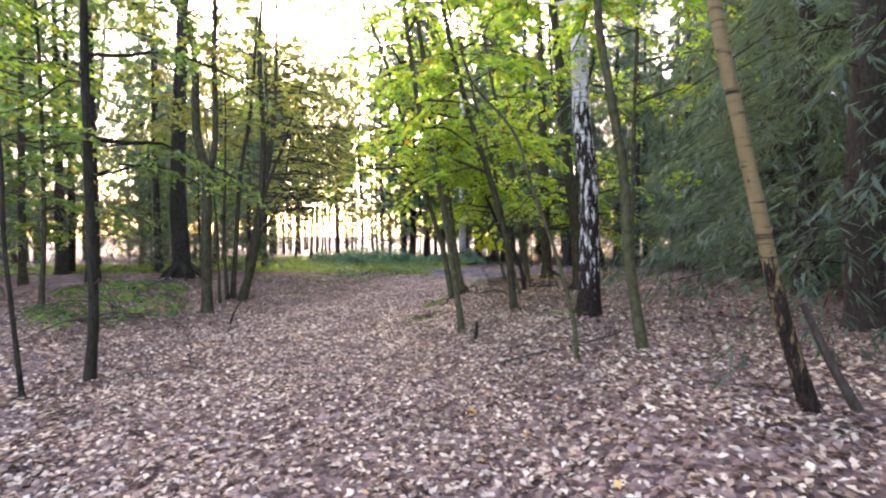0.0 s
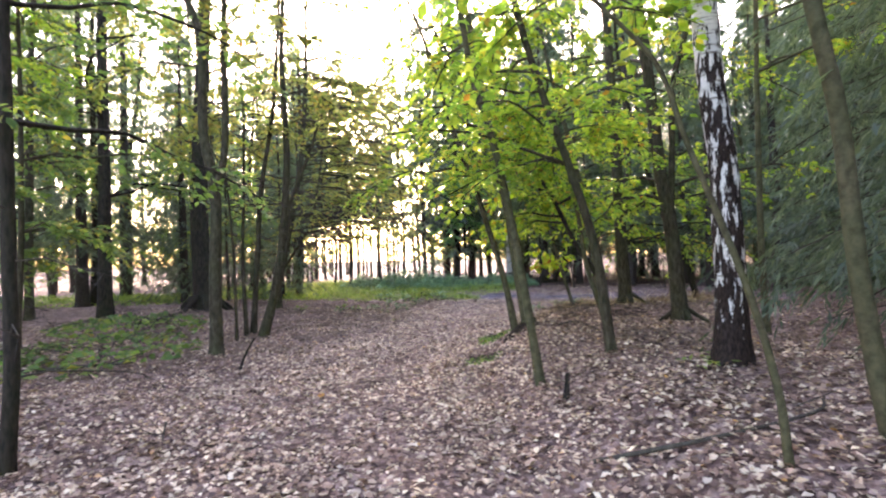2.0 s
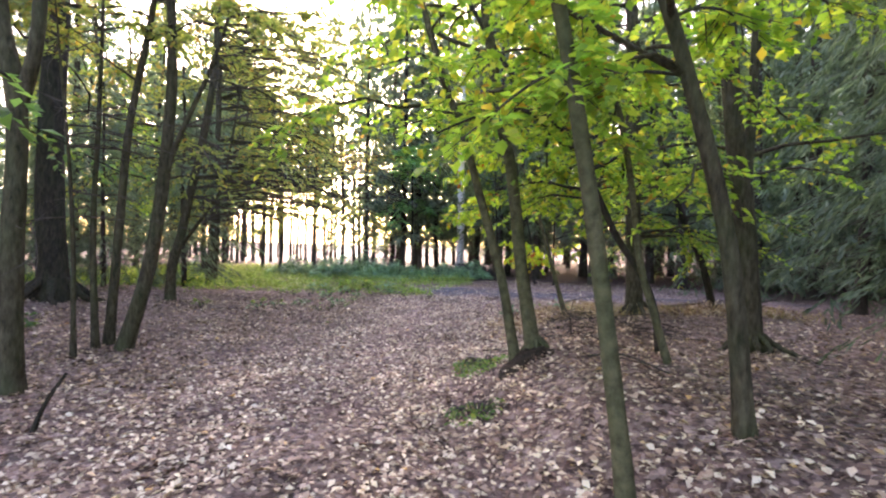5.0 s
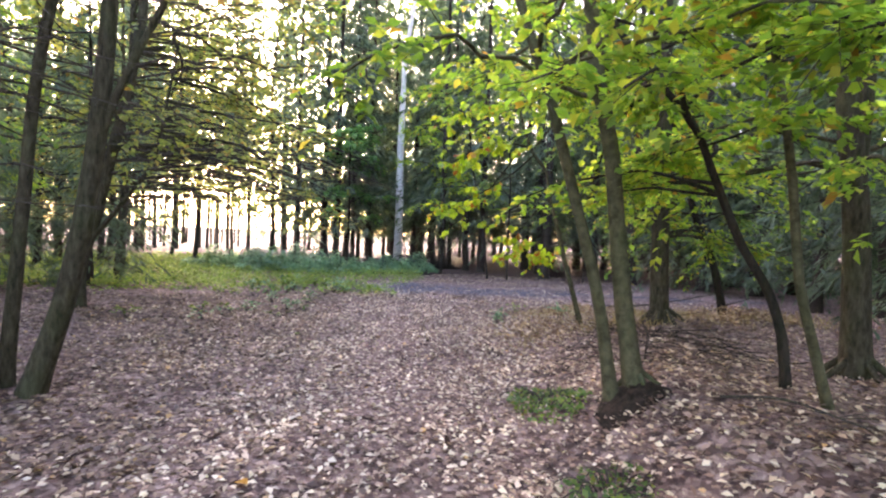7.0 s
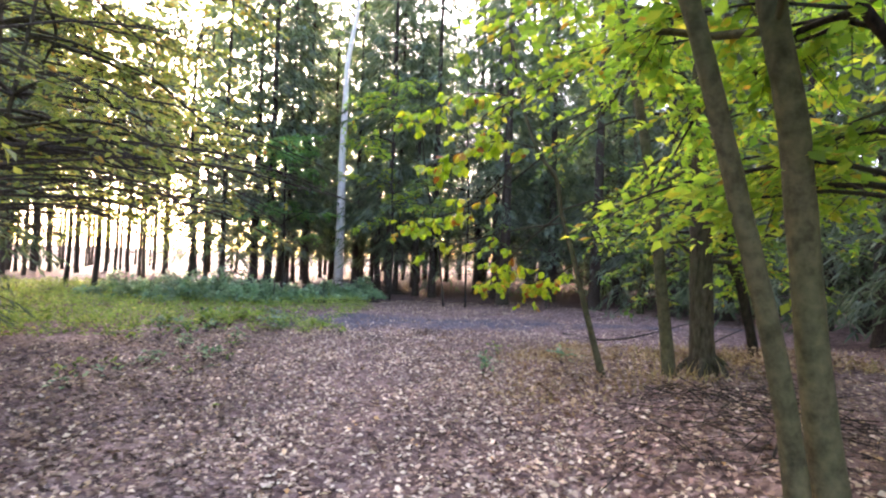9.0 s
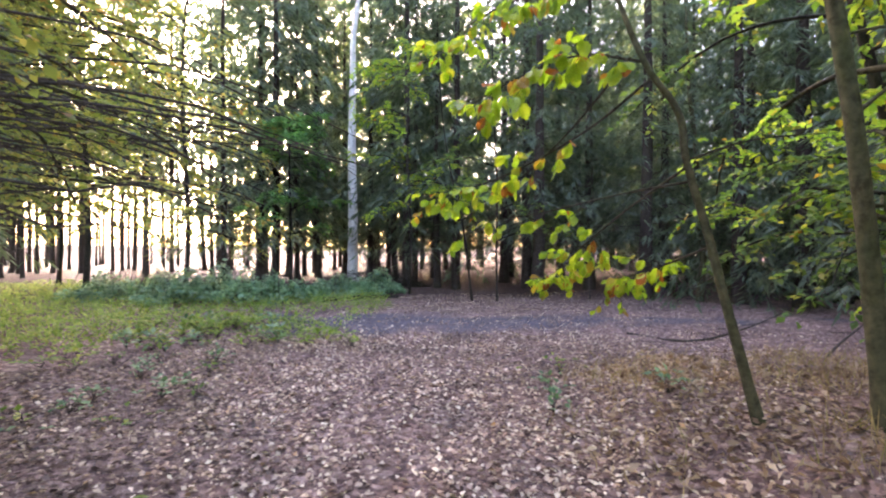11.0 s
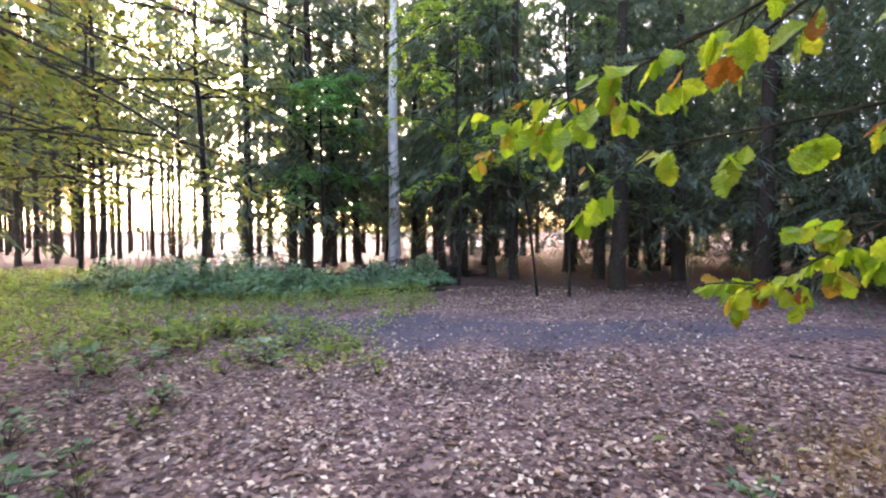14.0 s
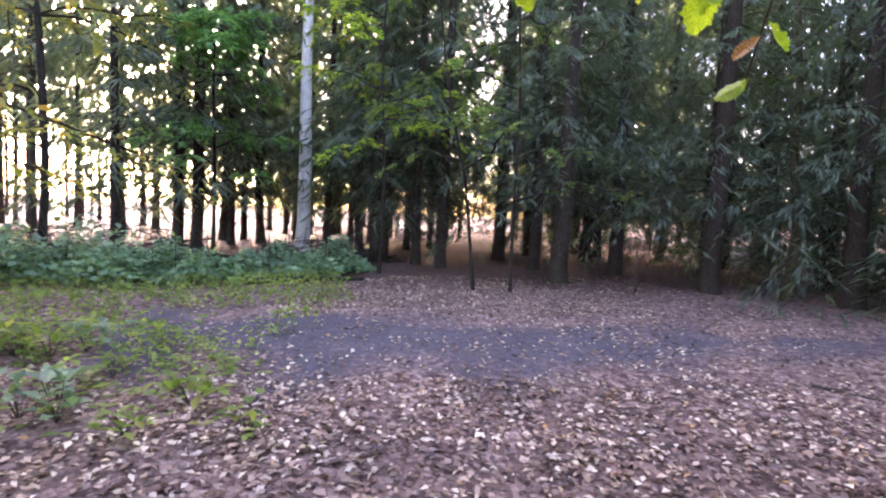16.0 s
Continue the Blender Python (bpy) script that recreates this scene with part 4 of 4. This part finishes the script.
def bramble(x, y, rx, ry, tall, seed, n, material=BLUE, label="low bluish green bramble bush with arching stems", leaf=0.18):
    rng = np.random.default_rng(seed)
    base = on_ground(x, y)
    ob = thing("bramble_bush", base, label, "bush", "brambles by the crossing")
    wood, leaves = Geo(), Geo()
    for k in range(26):
        a, u = rng.uniform(0, 6.28), rng.uniform(0, 0.6)
        s = np.array([x + rx * u * math.cos(a), y + ry * u * math.sin(a)])
        e = s + np.array([rx * math.cos(a + 0.5), ry * math.sin(a + 0.5)]) * rng.uniform(0.4, 0.8)
        z0, z1, hgt = gz(*s), gz(*e), tall * rng.uniform(0.6, 1.25)
        path = [(*s, z0), (*(s * 0.7 + e * 0.3), z0 + hgt), (*(s * 0.3 + e * 0.7), z0 + hgt * 0.9), (*e, z1 + 0.03)]
        wood.tube(path, 0.006, 0.003, 4, 3)
    a, u = rng.uniform(0, 6.28, n), np.sqrt(rng.random(n))
    px, py = x + rx * u * np.cos(a), y + ry * u * np.sin(a)
    dome = tall * (0.55 + 0.45 * np.sin(4 * px + seed) * np.sin(3.3 * py)) * np.sqrt(np.clip(1.05 - u ** 2, 0, 1))
    p = np.column_stack([px, py, height(px, py) + dome * rng.uniform(0.35, 1.05, n) + 0.02])
    d = np.column_stack([rng.normal(0, 1, (n, 2)), rng.normal(-0.1, 0.35, n)])
    s = rng.uniform(0.4 * leaf, leaf, n)
    leaves.blades(p, d, np.column_stack([rng.normal(0, 0.6, n), rng.normal(-0.35, 0.5, n), np.ones(n)]), s, s * 0.62, 0.2)
    part("stem_growth", wood, DEADWOOD, ob, kind="stuff")
    part("foliage", leaves, material, ob, kind="stuff")


build_meadow()
bramble(-4.2, 25.8, 2.0, 1.2, 1.15, 71, 4600)
bramble(-2.3, 25.9, 1.3, 0.9, 0.85, 72, 2600)
bramble(-0.5, 26.6, 1.2, 0.8, 0.8, 73, 2400)
bramble(0.7, 27.3, 0.9, 0.6, 0.9, 74, 1700)
bramble(-6.6, 27.0, 1.8, 1.1, 0.95, 75, 2800)
bramble(-0.2, 10.7, 0.30, 0.55, 0.10, 76, 620, DEEP, "low mossy green plants on the bank edge", 0.07)
bramble(-0.35, 9.3, 0.28, 0.3, 0.08, 77, 200, DEEP, "low mossy green plants on the bank edge", 0.07)
bramble(-5.6, 8.6, 0.9, 1.6, 0.16, 78, 420, DEEP, "low green plants on the shaded rise")
bramble(-6.8, 10.6, 1.2, 1.4, 0.18, 79, 500, DEEP, "low green plants on the shaded rise")


def brush_pile(x, y, rx, ry, tall, seed, n, fine=1.0):
    rng = np.random.default_rng(seed)
    g = Geo()
    for k in range(n):
        a, u = rng.uniform(0, 6.28), math.sqrt(rng.random())
        px, py = x + rx * u * math.cos(a), y + ry * u * math.sin(a)
        hgt = tall * (1 - u * u) * rng.uniform(0.1, 1)
        d = np.append(rng.normal(0, 1, 2), rng.normal(0, 0.3))
        p = np.array([px, py, gz(px, py) + hgt])
        ln = rng.uniform(0.3, 0.8) * (0.4 + 0.6 * fine)
        path = np.array([p - d * ln * 0.5, p, p + d * ln * 0.5 - np.array([0, 0, 0.1])])
        path[:, 2] = np.maximum(path[:, 2], height(path[:, 0], path[:, 1]) + 0.01)
        g.tube(path, rng.uniform(0.006, 0.02) * fine, 0.004 * fine, 4, 1)
    flat_thing("brush_pile", g, DARKBARK, "dark heap of dead brushwood under the trees", "brushwood", "stuff")


brush_pile(-4.2, 28.6, 2.6, 1.0, 1.1, 81, 500)
brush_pile(0.6, 29.6, 2.4, 0.9, 0.7, 82, 350)
brush_pile(1.4, 11.6, 1.2, 1.0, 0.22, 83, 260, 0.3)


def stick(name, pts, r, label, material=DEADWOOD, category="branch", twigs=3, seed=0):
    rng = np.random.default_rng(seed)
    pts = [on_ground(a, b, c + r * 0.6) for a, b, c in pts]
    ob = thing(name, pts[0], label, category)
    g = Geo()
    g.tube(pts, r, r * 0.5, 8, 4, 0, 0.06, rng)
    part("stem", g, material, ob, smooth=True)
    if twigs:
        t = Geo()
        for k in range(twigs):
            q = pts[1] + (pts[-1] - pts[1]) * rng.random()
            d = np.append(rng.normal(0, 0.3, 2), abs(rng.normal(0.1, 0.1)))
            t.tube([q, q + d * 0.5, q + d], r * 0.35, r * 0.15, 4, 2)
        part("twig_growth", t, material, ob, kind="stuff")


stick("fallen_branch", [(4.0, 18.5, 0), (4.4, 17.8, 0), (4.9, 17.5, 0.03), (6.2, 17.9, 0.1), (7.8, 18.6, 0.22)], 0.022, "long thin dark fallen branch across the track")
stick("fallen_branch", [(0.5, 5.6, 0), (1.1, 5.4, 0.03), (1.8, 5.5, 0.06), (2.1, 5.9, 0.05)], 0.016, "thin dead branch on the leaf litter", seed=1)
stick("fallen_branch", [(2.78, 3.5, 0.0), (2.62, 3.52, 0.32), (2.47, 3.55, 0.66)], 0.035, "broken bark slab leaning on the birch", twigs=0, seed=2)
stick("fallen_branch", [(5.2, 15.8, 0.0), (6.0, 16.1, 0.15), (7.2, 16.6, 0.35)], 0.02, "thin dead branch leaning over the litter", seed=3)
stick("fallen_log", [(-1.2, 25.0, 0.02), (0.0, 25.2, 0.02), (1.0, 25.3, 0.02)], 0.07, "dark mossy log at the edge of the brambles", DARKBARK, "log", 0, 4)
stick("stump", [(0.5, 6.86, -0.05), (0.51, 6.86, 0.1), (0.52, 6.86, 0.2)], 0.035, "short dark broken stub in the leaf litter", DARKBARK, "stump", 0, 5)
stick("leaning_stick", [(-3.66, 8.65, -0.03), (-3.60, 8.7, 0.2), (-3.5, 8.78, 0.42)], 0.022, "short broken stick standing in the litter", DARKBARK, "stick", 0, 6)
stick("post", [(6.57, 23.8, -0.05), (6.55, 23.8, 0.45), (6.53, 23.8, 0.9)], 0.03, "thin grey broken post before the spruces", DEADWOOD, "post", 0, 7)


def seedling(x, y, seed, n=14, size=0.09, tall=0.16, material=BLUE, label="small green seedling in the leaf litter"):
    rng = np.random.default_rng(seed)
    base = on_ground(x, y)
    ob = thing("seedling", base, label, "plant", "seedlings in the litter")
    wood, g = Geo(), Geo()
    for k in range(n):
        tip = base + np.append(rng.normal(0, 0.10, 2), tall * rng.uniform(0.4, 1.1))
        wood.tube([base, (base + tip) / 2 + np.array([0, 0, 0.02]), tip], 0.003, 0.0015, 3, 1)
        d = np.append(tip[:2] - base[:2], 0.02) + np.append(rng.normal(0, 0.05, 2), 0)
        g.blades(np.repeat(tip[None], 2, 0), np.array([d, d * (-0.4, 1, 1)]) + rng.normal(0, 0.03, (2, 3)), np.array([[0.1, 0, 1], [0, 0.2, 1.0]]), size * rng.uniform(0.7, 1.2, 2), size * 0.6, 0.2)
    part("stem_growth", wood, DEADWOOD, ob, kind="stuff")
    part("foliage", g, material, ob, kind="stuff")


for k, (x, y, mat_k, s) in enumerate([(-1.4, 19.2, HERB, 0.13), (-1.7, 18.7, HERB, 0.10), (-1.0, 18.6, HERB, 0.09), (-3.2, 16.5, BLUE, 0.10), (0.6, 15.0, BLUE, 0.08), (-2.9, 18.0, BLUE, 0.09),
                                      (-3.6, 17.2, BLUE, 0.09), (0.9, 15.6, BLUE, 0.08), (1.6, 14.6, BLUE, 0.09), (-2.6, 18.9, HERB, 0.1), (-4.6, 18.2, HERB, 0.1), (2.6, 16.2, STRAW, 0.08), (1.4, 16.3, HERB, 0.07)]):
    seedling(x, y, 100 + k, 16, s, 0.2, mat_k)


seedling(1.72, 6.82, 130, 12, 0.07, 0.12, HERB, "small bright green tuft at the foot of the birch")
stick("fallen_branch", [(-5.7, 7.4, 0.0), (-5.3, 7.7, 0.04), (-4.8, 8.1, 0.06)], 0.025, "short dead branch on the shaded rise", seed=8)
stick("fallen_branch", [(-3.25, 6.6, 0.0), (-3.1, 6.4, 0.06), (-2.95, 6.15, 0.02)], 0.012, "dark broken twig in the leaf litter", seed=9)
stick("fallen_branch", [(0.75, 9.7, 0.0), (0.95, 9.35, 0.1), (1.2, 9.0, 0.03)], 0.012, "thin bent dead twig on the bank", seed=10)
stick("fallen_branch", [(0.9, 10.9, 0.0), (0.85, 10.8, 0.25), (0.72, 10.7, 0.42)], 0.010, "thin bent dead twig on the bank", seed=11)


def fallen_leaf(x, y, size, turn, material, label):
    v = [(0, 0, 0), (0.3, 0.25, 0.1), (0.28, 0.6, 0.14), (0, 1, 0.05), (-0.28, 0.6, 0.16), (-0.3, 0.25, 0.08), (0, 0.5, 0.02)]
    f = [(0, 1, 6), (1, 2, 6), (2, 3, 6), (3, 4, 6), (4, 5, 6), (5, 0, 6)]
    me = bpy.data.meshes.new("fallen_leaf")
    me.from_pydata([tuple(size * c for c in q) for q in v], [], f)
    me.materials.append(material)
    ob = new("fallen_leaf", me)
    ob.location, ob.rotation_euler = on_ground(x, y, 0.018), (0.1, 0.1, turn)
    tagged(ob, label, "leaf", "single bright leaves on the ground")


for k, (x, y) in enumerate([(-2.0, 7.3), (0.45, 4.6), (1.1, 4.2), (-2.6, 9.6), (-0.4, 10.9)]):
    fallen_leaf(x, y, 0.11, k * 1.3, ORANGE_LEAF, "single orange yellow leaf on the brown litter")
for k, (x, y) in enumerate([(-2.9, 17.8), (-2.7, 14.2), (0.9, 16.6)]):
    fallen_leaf(x, y, 0.11, k * 2.1, HERB, "single yellow green leaf on the brown litter")


def dry_grass():
    rng = np.random.default_rng(91)
    n = 8000
    x, y = rng.uniform(0.2, 5.5, n), rng.uniform(12.5, 17.2, n)
    ok = (x > 0.4 + 0.3 * (y - 12.5) + rng.normal(0, 0.35, n)) & (y < 16.6 + rng.normal(0, 0.5, n)) & (rng.random(n) < 0.6)
    x, y = x[ok], y[ok]
    n = len(x)
    keep = rng.random(n) < 0.15 + 0.85 * (np.sin(2.1 * x + 1.0) * np.sin(1.9 * y) > 0.15)
    x, y = x[keep], y[keep]
    n = len(x)
    p = np.column_stack([x, y, height(x, y)])
    g = Geo()
    g.blades(p, np.column_stack([rng.normal(0, 0.6, (n, 2)), np.ones(n)]), rng.normal(0, 1, (n, 3)), rng.uniform(0.08, 0.28, n), 0.009, 0.1, 0.3)
    flat_thing("dry_grass", g, STRAW, "sparse straw coloured grass on the bank edge", "grass", "stuff")


dry_grass()


def dead_bracken():
    rng = np.random.default_rng(93)
    n = 9000
    x, y = rng.uniform(0.1, 5.0, n), rng.uniform(12.6, 16.9, n)
    heap = 0.5 + 0.5 * np.sin(1.7 * x + 0.8) * np.sin(1.5 * y + 0.4)
    keep = (rng.random(n) < heap) & (x > 0.35 + 0.25 * (y - 12.6) + rng.normal(0, 0.3, n)) & (y < 16.3 + rng.normal(0, 0.4, n))
    x, y, heap = x[keep], y[keep], heap[keep]
    n = len(x)
    p = np.column_stack([x, y, height(x, y) + rng.uniform(0.01, 0.20, n) * heap])
    d = np.column_stack([rng.normal(0, 1, (n, 2)), rng.normal(0, 0.5, n)])
    s = rng.uniform(0.04, 0.10, n)
    g = Geo()
    g.blades(p, d, rng.normal(0, 1, (n, 3)) + np.array([0, 0, 0.8]), s, s * 0.45, 0.3)
    flat_thing("dead_bracken", g, RUST, "rust brown dead bracken and twigs on the bank edge", "undergrowth", "stuff")


dead_bracken()
more = np.random.default_rng(95)
for k in range(16):
    seedling(more.uniform(-5.2, -2.3), more.uniform(13.8, 18.6), 140 + k, 10, more.uniform(0.06, 0.1), 0.15, (BLUE, HERB, DEEP)[k % 3])
for k in range(26):
    seedling(more.uniform(-4.6, -1.7), more.uniform(18.9, 21.4), 170 + k, 14, more.uniform(0.10, 0.15), 0.24, (HERB, HERB, BLUE)[k % 3], "broad leaved pale green herb at the edge of the clearing")


# ---- sapling whose large leaves hang over the path ----
def leaf_mesh(seed):
    """A broad leaf with rounded lobes, folded along its midrib and curling at the tip, one unit long."""
    rng = np.random.default_rng(seed)
    n = 21
    u = np.linspace(0, 1, n)
    lobe = np.where(np.arange(n) % 2, 1.10, 0.90) * (1 + 0.10 * np.sin(np.arange(n) * 2 * np.pi / 5 + 0.8 * seed))
    w = 0.34 * np.sin(np.pi * u ** 1.25) ** 0.75 * lobe + 0.006
    curl = -0.25 * u ** 2 + 0.05 * np.sin(5 * u + seed) + rng.normal(0, 0.008, n)
    v, f = [], []
    for i in range(n):
        v += [(-w[i], u[i] + 0.03 * (i % 2), curl[i] + 0.28 * w[i]), (0, u[i], curl[i]), (w[i], u[i] + 0.03 * (i % 2), curl[i] + 0.28 * w[i] * rng.uniform(0.3, 1.4))]
    for i in range(n - 1):
        f += [(3 * i, 3 * i + 1, 3 * i + 4, 3 * i + 3), (3 * i + 1, 3 * i + 2, 3 * i + 5, 3 * i + 4)]
    me = bpy.data.meshes.new("leaf")
    me.from_pydata(v, [], f)
    me.materials.append(BIG_LEAF)
    return me


LEAVES = [leaf_mesh(k) for k in range(4)]


def overhanging_sapling():
    rng = np.random.default_rng(7)
    base = on_ground(1.5, 13.5)
    tree = thing("overhanging_sapling", base, "slender bent sapling with large yellow green leaves over the path", "sapling")
    trunk = Geo()
    trunk.tube([base - np.array([0, 0, 0.08]), (1.26, 13.57, 1.11), (1.11, 13.61, 1.69), (0.95, 13.65, 2.23), (0.89, 13.67, 2.60), (0.65, 13.74, 2.97), (0.5, 13.9, 3.6), (0.4, 14.0, 4.4)], 0.041, 0.012, 10, 5, 0.3, 0.03, rng)
    part("trunk", trunk, SMOOTH, tree, smooth=True)
    boughs = [([(0.7, 13.72, 2.85), (0.45, 14.2, 2.55), (0.04, 14.8, 2.27), (-0.25, 15.6, 2.16), (-0.36, 16.0, 2.13)], 176, 0.105, 0.3),
              ([(0.95, 13.65, 2.2), (0.9, 14.3, 1.92), (0.88, 15.0, 1.58), (0.95, 15.6, 1.28), (1.02, 16.0, 1.22)], 200, 0.10, 0.35),
              ([(1.12, 13.6, 1.62), (1.25, 14.1, 1.5), (1.3, 14.6, 1.35), (1.32, 15.0, 1.18)], 120, 0.095, 0.35),
              ([(0.65, 13.74, 2.97), (0.25, 13.95, 3.05), (-0.1, 14.2, 2.95), (-0.5, 14.4, 2.72)], 150, 0.12, 0.1),
              ([(0.5, 13.9, 3.6), (0.2, 14.7, 3.85), (-0.1, 15.5, 3.9), (-0.4, 16.3, 3.75)], 150, 0.12, 0.15),
              ([(0.95, 13.65, 2.25), (1.5, 13.6, 2.42), (2.2, 13.5, 2.5)], 10, 0.09, 0.5),
              ([(0.55, 13.76, 3.0), (0.3, 14.3, 2.5), (0.15, 15.2, 2.15), (0.12, 16.0, 2.08), (0.12, 16.2, 2.06)], 9, 0.11, 0.93),
              ([(1.0, 13.63, 2.1), (0.6, 13.95, 2.02), (0.2, 14.5, 1.9), (-0.22, 15.05, 1.84)], 42, 0.095, 0.45)]
    for path, n, size, first in boughs:
        g = Geo()
        g.tube(path, 0.011, 0.003, 6, 5)
        p = spline(path, 8)
        t = np.gradient(p, axis=0)
        spots_on = []
        twigs = max(3, n // 6)
        for k in range(twigs):
            i = int((first + (1 - first) * (k + 0.5) / twigs) * (len(p) - 1))
            d = t[i] / np.linalg.norm(t[i])
            side = np.cross(d, (0, 0, 1)) * (1 if k % 2 else -1)
            w = d * 0.6 + side * rng.uniform(0.3, 1.0) + np.array([0, 0, rng.uniform(-0.9, 0.35)])
            w *= rng.uniform(0.08, 0.42) / np.linalg.norm(w)
            g.tube([p[i], p[i] + w * 0.5 + np.array([0, 0, 0.015]), p[i] + w], 0.004, 0.002, 4, 2)
            for m in range(n // twigs):
                spots_on.append((p[i] + w * rng.uniform(0.45, 1.0), w, 1 if m % 2 else -1))
        bough = part("bough", g, BARK, tree)
        for q, w, hand in spots_on:
            w = w / np.linalg.norm(w)
            side = np.cross(w, (0, 0, 1)) * hand
            along = Vector(w * rng.uniform(0.1, 0.9) + side * rng.uniform(0.1, 1.1) + np.array([0, 0, rng.uniform(-1.0, 0.1)])).normalized()
            face = Vector((rng.normal(0, 0.6), rng.normal(0, 0.6) - 0.25, 1))
            right = along.cross(face).normalized()
            face = right.cross(along)
            turn = Matrix((right, along, face)).transposed().to_4x4()
            leaf = new("leaf", LEAVES[int(rng.integers(4))])
            leaf.parent = bough
            leaf.matrix_basis = Matrix.Translation(Vector(q - base)) @ turn @ Matrix.Scale(size * rng.uniform(0.6, 1.3), 4)


overhanging_sapling()
